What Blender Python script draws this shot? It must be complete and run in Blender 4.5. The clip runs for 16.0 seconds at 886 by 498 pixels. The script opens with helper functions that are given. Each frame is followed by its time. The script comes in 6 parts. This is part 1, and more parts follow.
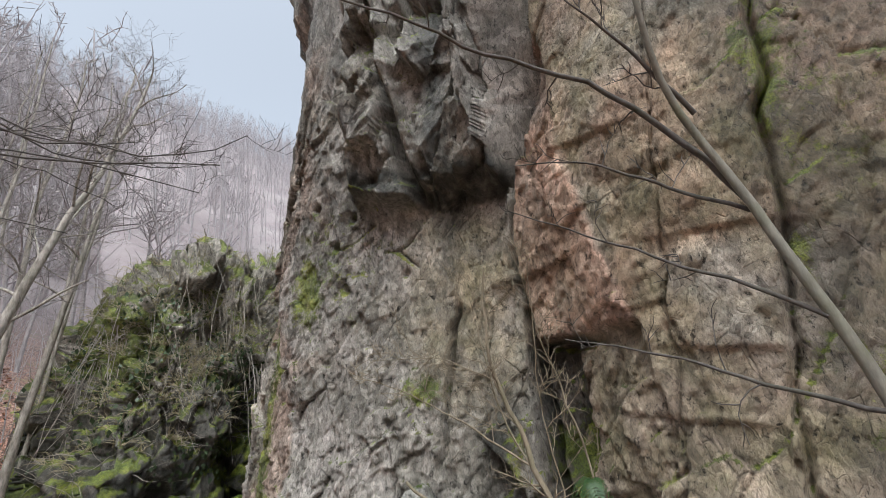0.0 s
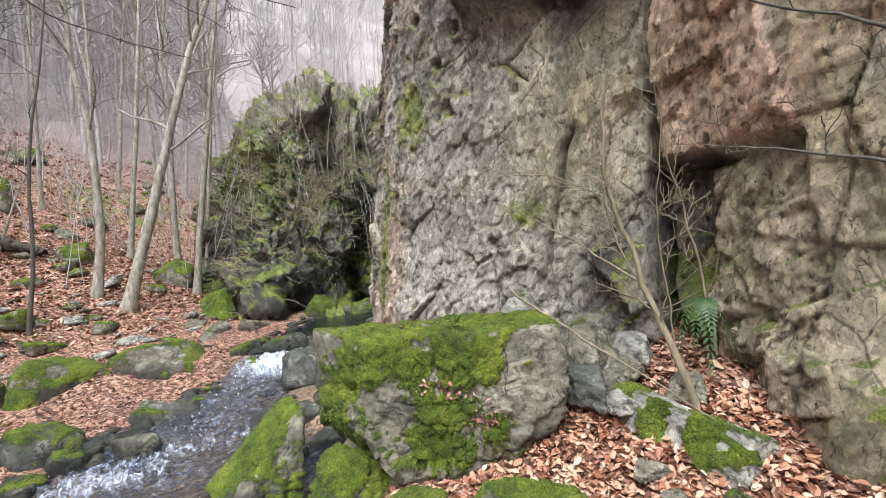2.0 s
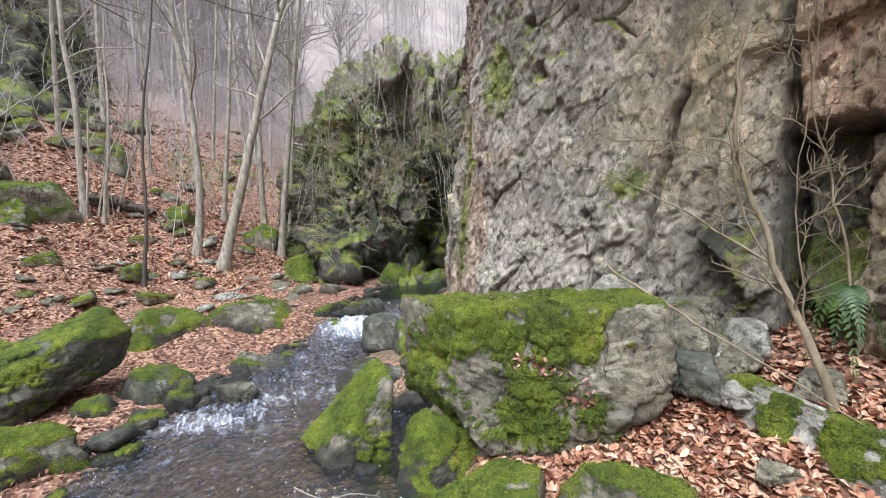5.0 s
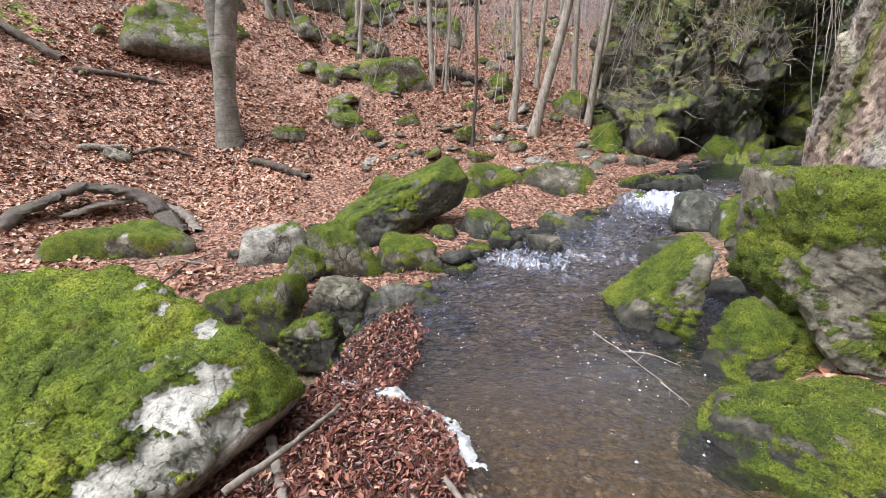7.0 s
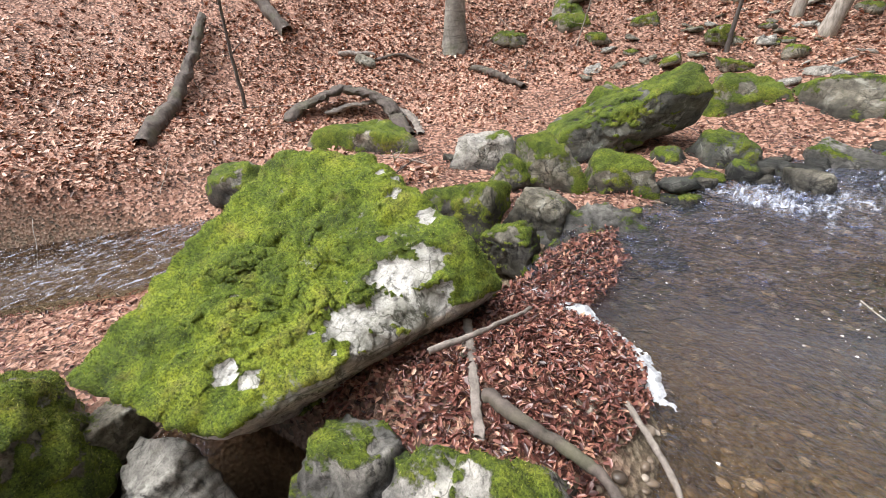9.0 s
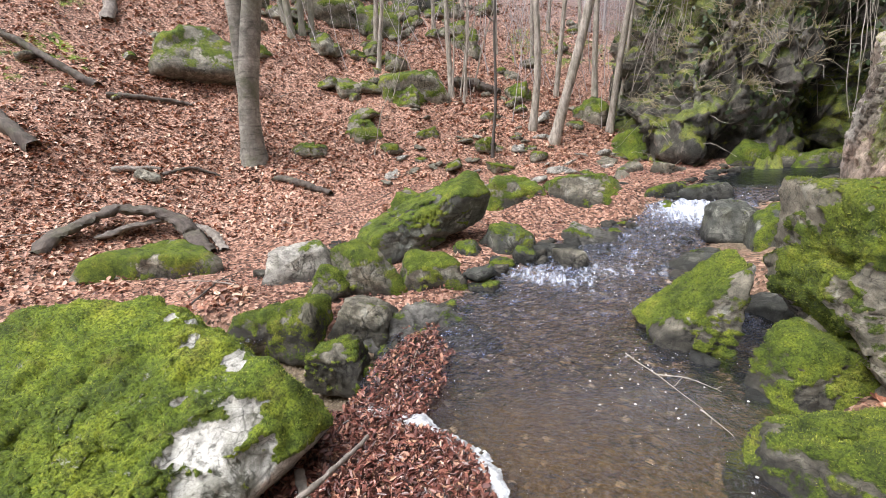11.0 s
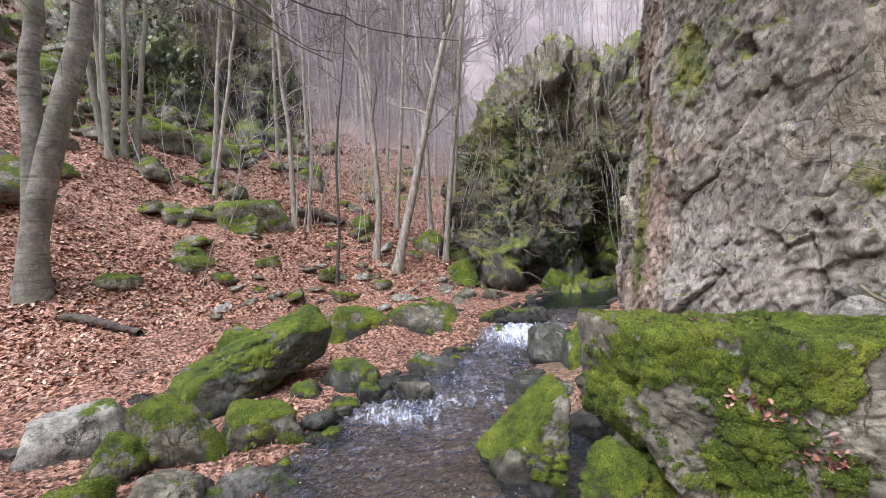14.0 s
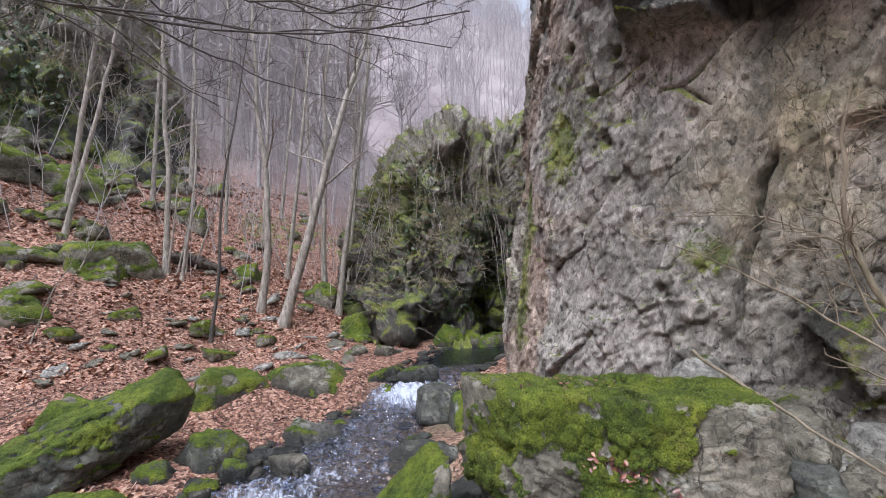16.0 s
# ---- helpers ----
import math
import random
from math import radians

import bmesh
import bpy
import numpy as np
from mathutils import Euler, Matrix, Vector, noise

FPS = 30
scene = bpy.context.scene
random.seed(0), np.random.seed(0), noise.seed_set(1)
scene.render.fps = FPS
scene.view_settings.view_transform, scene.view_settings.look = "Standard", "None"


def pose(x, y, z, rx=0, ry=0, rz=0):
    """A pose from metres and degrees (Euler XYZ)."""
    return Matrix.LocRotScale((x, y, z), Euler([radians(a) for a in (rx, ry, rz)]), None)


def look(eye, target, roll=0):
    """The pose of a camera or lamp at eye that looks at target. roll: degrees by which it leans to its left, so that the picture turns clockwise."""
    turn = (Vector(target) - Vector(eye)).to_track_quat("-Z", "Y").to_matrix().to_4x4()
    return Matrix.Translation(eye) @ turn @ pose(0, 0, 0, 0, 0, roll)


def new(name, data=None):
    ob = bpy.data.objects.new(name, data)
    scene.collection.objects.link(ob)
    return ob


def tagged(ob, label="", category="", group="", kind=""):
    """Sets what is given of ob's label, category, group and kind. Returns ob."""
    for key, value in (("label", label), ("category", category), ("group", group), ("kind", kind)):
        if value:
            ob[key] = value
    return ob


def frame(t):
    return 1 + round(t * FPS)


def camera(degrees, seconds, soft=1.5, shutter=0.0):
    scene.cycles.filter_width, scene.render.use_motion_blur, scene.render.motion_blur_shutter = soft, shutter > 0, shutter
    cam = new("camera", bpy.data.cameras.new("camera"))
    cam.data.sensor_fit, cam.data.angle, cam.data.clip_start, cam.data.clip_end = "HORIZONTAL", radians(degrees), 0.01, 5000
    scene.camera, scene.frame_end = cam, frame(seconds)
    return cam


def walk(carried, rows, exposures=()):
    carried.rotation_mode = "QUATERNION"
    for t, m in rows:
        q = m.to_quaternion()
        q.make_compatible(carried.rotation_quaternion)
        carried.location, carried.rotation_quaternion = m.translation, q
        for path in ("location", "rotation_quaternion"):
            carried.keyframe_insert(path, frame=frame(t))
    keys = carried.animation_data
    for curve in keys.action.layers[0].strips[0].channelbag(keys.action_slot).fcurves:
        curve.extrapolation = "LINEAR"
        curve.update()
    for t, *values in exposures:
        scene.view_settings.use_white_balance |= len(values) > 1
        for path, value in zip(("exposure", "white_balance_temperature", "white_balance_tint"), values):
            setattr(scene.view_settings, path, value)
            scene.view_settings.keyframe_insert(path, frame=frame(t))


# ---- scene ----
cam = camera(92.2, 16.0, soft=0.7)
PATH = [
    (0, (0.276, -0.237, 1.882), (1.723, 0.966, 2.559), -6.5),
    (0.5, (0.314, -0.207, 1.832), (1.687, 1.2, 2.2), -5.9),
    (1, (0.327, -0.17, 1.794), (1.586, 1.372, 1.993), -4.7),
    (1.5, (0.338, -0.122, 1.755), (1.534, 1.479, 1.845), -3.3),
    (2, (0.333, -0.093, 1.743), (1.479, 1.546, 1.728), -3.6),
    (2.5, (0.307, -0.05, 1.717), (1.396, 1.626, 1.649), -3.5),
    (3, (0.278, -0.014, 1.699), (1.294, 1.707, 1.621), -3.0),
    (3.2, (0.273, 0.003, 1.697), (1.263, 1.739, 1.622), -2.8),
    (5.3, (0.195, 0.123, 1.714), (1.03, 1.936, 1.588), -1.3),
    (5.5, (0.201, 0.11, 1.712), (0.943, 1.964, 1.591), -1.6),
    (6, (0.188, 0.103, 1.677), (0.678, 2.03, 1.465), -2.1),
    (6.5, (0.13, 0.105, 1.658), (0.251, 2.081, 1.379), -3.0),
    (7, (0.027, 0.141, 1.584), (-0.375, 1.994, 0.946), -2.4),
    (7.5, (-0.004, 0.118, 1.542), (-0.868, 1.667, 0.619), -3.5),
    (8, (-0.013, 0.108, 1.507), (-1.126, 1.447, 0.522), -5.0),
    (8.2, (-0.021, 0.105, 1.499), (-1.191, 1.389, 0.508), -5.3),
    (10.3, (-0.034, 0.163, 1.627), (-0.869, 1.831, 0.906), -5.1),
    (10.5, (-0.031, 0.178, 1.635), (-0.744, 1.915, 0.945), -4.6),
    (11, (-0.016, 0.202, 1.661), (-0.51, 2.045, 1.062), -4.2),
    (11.5, (-0.004, 0.21, 1.676), (-0.409, 2.104, 1.177), -4.1),
    (12, (0.02, 0.192, 1.702), (-0.332, 2.126, 1.33), -5.1),
    (12.5, (0.05, 0.206, 1.713), (-0.166, 2.172, 1.416), -5.0),
    (13, (0.063, 0.225, 1.726), (-0.017, 2.209, 1.49), -4.3),
    (13.5, (0.064, 0.236, 1.749), (0.106, 2.229, 1.582), -3.3),
    (14, (0.076, 0.249, 1.779), (0.283, 2.237, 1.695), -2.6),
    (14.5, (0.102, 0.244, 1.828), (0.525, 2.198, 1.815), -2.0),
    (15, (0.137, 0.238, 1.845), (0.709, 2.154, 1.907), -1.6),
    (15.5, (0.165, 0.248, 1.853), (0.779, 2.149, 1.951), -1.4),
    (16, (0.183, 0.253, 1.863), (0.848, 2.133, 2.001), -0.8),
]
walk(cam, [(t, look(eye, target, roll)) for t, eye, target, roll in PATH],
     [(0.0, 0.55, 6050, 6), (0.5, 0.72, 6100, 8), (1.0, 0.78, 6150, 6), (1.6, 1.07, 6150, 4), (3.0, 1.1, 6120, 4), (5.5, 1.0, 6050, 6), (7.0, 0.98, 6250, 10), (8.0, 1.1, 6400, 10), (12.5, 1.02, 6250, 12), (14.0, 0.8, 6050, 13), (16.0, 0.64, 5800, 13)])

# ---------------------------------------------------------------- light
world = bpy.data.worlds.new("overcast_sky")
scene.world = world
world.use_nodes = True
wn, wl_ = world.node_tree.nodes, world.node_tree.links
wn.clear()
sky = wn.new("ShaderNodeTexSky")
sky.sky_type, sky.sun_disc = "NISHITA", False
sky.sun_elevation, sky.sun_rotation = radians(68), radians(-135)
sky.air_density, sky.dust_density = 1.0, 3.0
grey = wn.new("ShaderNodeHueSaturation")
grey.inputs["Saturation"].default_value = 0.28
back = wn.new("ShaderNodeBackground")
back.inputs["Strength"].default_value = 0.185
wout = wn.new("ShaderNodeOutputWorld")
wl_.new(sky.outputs[0], grey.inputs["Color"])
wl_.new(grey.outputs[0], back.inputs["Color"])
wl_.new(back.outputs[0], wout.inputs["Surface"])

sun = new("sun", bpy.data.lights.new("sun", "SUN"))
sun.data.energy, sun.data.angle, sun.data.color = 1.9, radians(35), (1.0, 0.97, 0.93)
sun.matrix_world = look((-8.5, -4.5, 21.0), (1, 3, 1))


# ---------------------------------------------------------------- noise on arrays
def fract_hash(i, j, k, seed):
    h = (i.astype(np.int64) * 374761393 + j.astype(np.int64) * 668265263 + k.astype(np.int64) * 2147483647 + seed * 1274126177) & 0xFFFFFFFF
    h = ((h ^ (h >> 13)) * 1274126177) & 0xFFFFFFFF
    h = ((h ^ (h >> 16)) * 2246822519) & 0xFFFFFFFF
    return ((h ^ (h >> 15)) & 0xFFFFFF) / float(0xFFFFFF)


def vnoise(p, seed=0):
    """Smooth value noise in -1..1 at the rows of p."""
    i = np.floor(p).astype(np.int64)
    f = p - i
    f = f * f * f * (f * (f * 6 - 15) + 10)
    out = 0.0
    for a in (0, 1):
        for b in (0, 1):
            for c in (0, 1):
                w = (f[:, 0] if a else 1 - f[:, 0]) * (f[:, 1] if b else 1 - f[:, 1]) * (f[:, 2] if c else 1 - f[:, 2])
                out = out + w * fract_hash(i[:, 0] + a, i[:, 1] + b, i[:, 2] + c, seed)
    return out * 2 - 1


def fbm(p, octaves=4, seed=0, gain=0.5):
    total, amp, size = 0.0, 1.0, 0.0
    for o in range(octaves):
        total = total + amp * vnoise(p * 2.03**o + 17.3 * o, seed + o)
        size += amp
        amp *= gain
    return total / size


def ridged(p, octaves=4, seed=0):
    total, amp, size = 0.0, 1.0, 0.0
    for o in range(octaves):
        total = total + amp * (1 - 2 * np.abs(vnoise(p * 2.1**o + 9.1 * o, seed + o)))
        size += amp
        amp *= 0.5
    return total / size


def worley(p, seed=0):
    """Distance to the nearest and the second point of a jittered lattice, and a random number of the cell."""
    i = np.floor(p).astype(np.int64)
    d1, d2, cell = np.full(len(p), 9.0), np.full(len(p), 9.0), np.zeros(len(p))
    for a in (-1, 0, 1):
        for b in (-1, 0, 1):
            for c in (-1, 0, 1):
                q = i + (a, b, c)
                spot = q + np.stack([fract_hash(q[:, 0], q[:, 1], q[:, 2], seed + n) for n in (11, 12, 13)], 1)
                d = np.linalg.norm(spot - p, axis=1)
                near = d < d1
                d2 = np.where(near, d1, np.minimum(d2, d))
                cell = np.where(near, fract_hash(q[:, 0], q[:, 1], q[:, 2], seed + 21), cell)
                d1 = np.where(near, d, d1)
    return d1, d2, cell


def facets(p, seed=0):
    """Cells of a jittered lattice, each with a face tilted its own way: edge distance, random number, tilt."""
    i = np.floor(p).astype(np.int64)
    d1, d2 = np.full(len(p), 9.0), np.full(len(p), 9.0)
    cell, tilt = np.zeros(len(p)), np.zeros(len(p))
    for a in (-1, 0, 1):
        for b in (-1, 0, 1):
            for c in (-1, 0, 1):
                q = i + (a, b, c)
                h = np.stack([fract_hash(q[:, 0], q[:, 1], q[:, 2], seed + n) for n in (11, 12, 13)], 1)
                off = p - q - h
                d = np.linalg.norm(off, axis=1)
                near = d < d1
                d2 = np.where(near, d1, np.minimum(d2, d))
                g = np.stack([fract_hash(q[:, 0], q[:, 1], q[:, 2], seed + n) for n in (31, 32, 33)], 1) - 0.5
                tilt = np.where(near, (off * g).sum(1) * 2, tilt)
                cell = np.where(near, g[:, 0] + 0.5, cell)
                d1 = np.where(near, d, d1)
    return d2 - d1, cell, tilt


def step(v, lo, hi):
    f = np.clip((v - lo) / (hi - lo), 0, 1)
    return f * f * (3 - 2 * f)


def bump(v, mid, half):
    return np.exp(-(((v - mid) / half) ** 2))


# ---------------------------------------------------------------- materials
def material(name):
    m = bpy.data.materials.new(name)
    m.use_nodes = True
    nt = m.node_tree
    return m, nt.nodes, nt.links, nt.nodes["Principled BSDF"]


def tex_noise(n, l, scale, detail=6, rough=0.6, vec=None, dist=0.0):
    t = n.new("ShaderNodeTexNoise")
    t.inputs["Scale"].default_value, t.inputs["Detail"].default_value = scale, detail
    t.inputs["Roughness"].default_value, t.inputs["Distortion"].default_value = rough, dist
    if vec is not None:
        l.new(vec, t.inputs["Vector"])
    return t.outputs["Fac"]


def ramp(n, l, fac, *stops):
    r = n.new("ShaderNodeValToRGB")
    while len(r.color_ramp.elements) < len(stops):
        r.color_ramp.elements.new(0.5)
    for e, (pos, col) in zip(r.color_ramp.elements, stops):
        e.position = pos
        e.color = (*col, 1) if isinstance(col, tuple) else (col, col, col, 1)
    l.new(fac, r.inputs[0])
    return r.outputs[0]


def mix(n, l, fac, a, b, mode="MIX"):
    m = n.new("ShaderNodeMix")
    m.data_type, m.blend_type = "RGBA", mode
    for sock, v in ((m.inputs[0], fac), (m.inputs[6], a), (m.inputs[7], b)):
        if isinstance(v, (int, float)):
            sock.default_value = v
        elif isinstance(v, tuple):
            sock.default_value = (*v, 1)
        else:
            l.new(v, sock)
    return m.outputs[2]


def calc(n, l, op, a, b=0.0):
    m = n.new("ShaderNodeMath")
    m.operation = op
    for sock, v in zip(m.inputs, (a, b)):
        if isinstance(v, (int, float)):
            sock.default_value = v
        else:
            l.new(v, sock)
    return m.outputs[0]


def attr(n, name):
    a = n.new("ShaderNodeAttribute")
    a.attribute_name = name
    return a.outputs["Fac"]


def relief(n, l, height, strength, distance, bsdf):
    b = n.new("ShaderNodeBump")
    b.inputs["Strength"].default_value, b.inputs["Distance"].default_value = strength, distance
    l.new(height, b.inputs["Height"])
    l.new(b.outputs[0], bsdf.inputs["Normal"])
    return b


def coords(n):
    return n.new("ShaderNodeTexCoord").outputs["Object"]


def moss_colour(n, l, co):
    big = tex_noise(n, l, 2.6, 5, 0.65, co)
    fine = tex_noise(n, l, 85.0, 4, 0.75, co)
    c = ramp(n, l, big, (0.3, (0.04, 0.062, 0.009)), (0.45, (0.12, 0.17, 0.016)), (0.58, (0.215, 0.265, 0.026)), (0.70, (0.31, 0.325, 0.06)))
    clump = tex_noise(n, l, 13.0, 6, 0.75, co)
    c = mix(n, l, 0.9, c, ramp(n, l, clump, (0.34, (0.35, 0.42, 0.35)), (0.5, (0.95, 1.0, 0.95)), (0.66, (1.35, 1.28, 1.1))), "MULTIPLY")
    brown = ramp(n, l, tex_noise(n, l, 5.0, 7, 0.75, co), (0.54, 0.0), (0.68, 1.0))
    c = mix(n, l, calc(n, l, "MULTIPLY", brown, 0.6), c, (0.12, 0.095, 0.03))
    d = ramp(n, l, fine, (0.32, (0.16, 0.2, 0.14)), (0.6, (1.35, 1.35, 1.2)))
    return mix(n, l, 1.0, c, d, "MULTIPLY"), fine


def rock_grain(n, l, co, scale=7.0):
    """Thin broken cracks along the bedding, and pits: two masks, 0 in the gaps."""
    dip = n.new("ShaderNodeMapping")
    dip.inputs["Rotation"].default_value = (0.55, 0.1, 0.2)
    dip.inputs["Scale"].default_value = (1.0, 1.0, 0.5)
    l.new(co, dip.inputs[0])
    line = calc(n, l, "ABSOLUTE", calc(n, l, "SUBTRACT", tex_noise(n, l, scale * 0.45, 7, 0.62, dip.outputs[0], 0.5), 0.5))
    crack = ramp(n, l, line, (0.004, 0.0), (0.024, 1.0))
    some = ramp(n, l, tex_noise(n, l, scale * 0.3, 4, 0.6, co), (0.5, 0.0), (0.57, 1.0))
    crack = mix(n, l, some, (1.0, 1.0, 1.0), crack)
    pits = ramp(n, l, tex_noise(n, l, scale * 3.2, 7, 0.72, dip.outputs[0], 0.3), (0.36, 0.0), (0.43, 1.0))
    return crack, pits


def voronoi(n, l, scale, vec, feature="F1"):
    v = n.new("ShaderNodeTexVoronoi")
    v.feature = feature
    v.inputs["Scale"].default_value = scale
    l.new(vec, v.inputs["Vector"])
    return v


def make_rock(name, dark, mid, light, mossy=True, fresh=0.72):
    m, n, l, b = material(name)
    co = coords(n)
    wob = n.new("ShaderNodeTexNoise")
    wob.inputs["Scale"].default_value, wob.inputs["Detail"].default_value = 4.0, 2
    l.new(co, wob.inputs["Vector"])
    bent = n.new("ShaderNodeVectorMath")
    bent.operation = "MULTIPLY_ADD"
    bent.inputs[1].default_value = (0.06, 0.06, 0.06)
    l.new(wob.outputs["Color"], bent.inputs[0])
    l.new(co, bent.inputs[2])
    lay = n.new("ShaderNodeMapping")
    lay.inputs["Rotation"].default_value = (0.3, 0.2, 0.4)
    lay.inputs["Scale"].default_value = (0.7, 0.7, 1.5)
    l.new(bent.outputs[0], lay.inputs[0])
    tilted = lay.outputs[0]
    big = tex_noise(n, l, 1.7, 8, 0.65, co)
    med = tex_noise(n, l, 14, 8, 0.7, co)
    fine = tex_noise(n, l, 90, 6, 0.75, co)
    base = ramp(n, l, big, (0.32, dark), (0.5, mid), (0.68, light))
    base = mix(n, l, 0.8, base, ramp(n, l, med, (0.3, 0.3), (0.5, 0.9), (0.7, 1.35)), "MULTIPLY")
    base = mix(n, l, 0.7, base, ramp(n, l, fine, (0.32, 0.35), (0.5, 1.0), (0.66, 1.3)), "MULTIPLY")
    crack, pits = rock_grain(n, l, co, 9.0)
    base = mix(n, l, 0.75, base, crack, "MULTIPLY")
    base = mix(n, l, 0.5, base, pits, "MULTIPLY")
    faces = []
    for scale, k in ((5.0, 0.4), (17.0, 0.45)):
        cell = n.new("ShaderNodeSeparateColor")
        l.new(voronoi(n, l, scale, tilted).outputs["Color"], cell.inputs[0])
        edge = ramp(n, l, voronoi(n, l, scale, tilted, "DISTANCE_TO_EDGE").outputs["Distance"], (0.0, 0.25), (0.05, 1.0))
        some = ramp(n, l, tex_noise(n, l, scale * 0.5, 4, 0.6, co), (0.48, 0.0), (0.58, 0.8))
        base = mix(n, l, k, base, ramp(n, l, cell.outputs[0], (0.0, 0.5), (0.5, 1.0), (1.0, 1.3)), "MULTIPLY")
        base = mix(n, l, some, base, mix(n, l, 1.0, base, edge, "MULTIPLY"))
        faces.append(cell.outputs[0])
    stain = ramp(n, l, tex_noise(n, l, 2.6, 6, 0.7, co, 0.8), (0.5, 0.0), (0.66, 1.0))
    base = mix(n, l, calc(n, l, "MULTIPLY", stain, 0.55), base, (0.10, 0.10, 0.06))
    # pale lichen in blotches
    lich = ramp(n, l, tex_noise(n, l, 6, 7, 0.7, co, 0.6), (0.56, 0.0), (0.64, 1.0))
    base = mix(n, l, calc(n, l, "MULTIPLY", lich, 0.5), base, (0.42, 0.42, 0.36))
    wet = attr(n, "wet")
    base = mix(n, l, wet, base, mix(n, l, 1.0, base, (0.22, 0.22, 0.22), "MULTIPLY"))
    height = calc(n, l, "ADD", calc(n, l, "MULTIPLY", med, 1.0), calc(n, l, "MULTIPLY", fine, 0.35))
    height = calc(n, l, "ADD", height, calc(n, l, "ADD", calc(n, l, "MULTIPLY", crack, 0.3), calc(n, l, "MULTIPLY", pits, 0.3)))
    for tone in faces:
        height = calc(n, l, "ADD", height, calc(n, l, "MULTIPLY", tone, 0.35))
    if mossy:
        mc, mf = moss_colour(n, l, co)
        mc = mix(n, l, 1.0, mc, (fresh, fresh * 0.98, fresh), "MULTIPLY")
        ms = calc(n, l, "ADD", attr(n, "moss"), calc(n, l, "MULTIPLY", calc(n, l, "SUBTRACT", tex_noise(n, l, 22, 6, 0.75, co), 0.5), 1.3))
        ms = ramp(n, l, ms, (0.42, 0.0), (0.58, 1.0))
        base = mix(n, l, ms, base, mc)
        height = calc(n, l, "ADD", height, calc(n, l, "MULTIPLY", ms, calc(n, l, "MULTIPLY", mf, 1.2)))
        l.new(calc(n, l, "ADD", 0.72, calc(n, l, "MULTIPLY", ms, 0.25)), b.inputs["Roughness"])
    l.new(base, b.inputs["Base Color"])
    relief(n, l, height, 0.9, 0.014, b)
    return m


ROCK_GREY = make_rock("grey_boulder_rock", (0.09, 0.083, 0.062), (0.205, 0.188, 0.145), (0.36, 0.33, 0.26))
ROCK_DARK = make_rock("wet_dark_rock", (0.05, 0.055, 0.05), (0.10, 0.105, 0.09), (0.19, 0.185, 0.16))
ROCK_WHITE = make_rock("lichen_whitened_rock", (0.34, 0.33, 0.30), (0.55, 0.54, 0.50), (0.72, 0.71, 0.67), fresh=1.0)
ROCK_PALE = make_rock("pale_rock", (0.20, 0.195, 0.175), (0.36, 0.345, 0.31), (0.55, 0.53, 0.48))


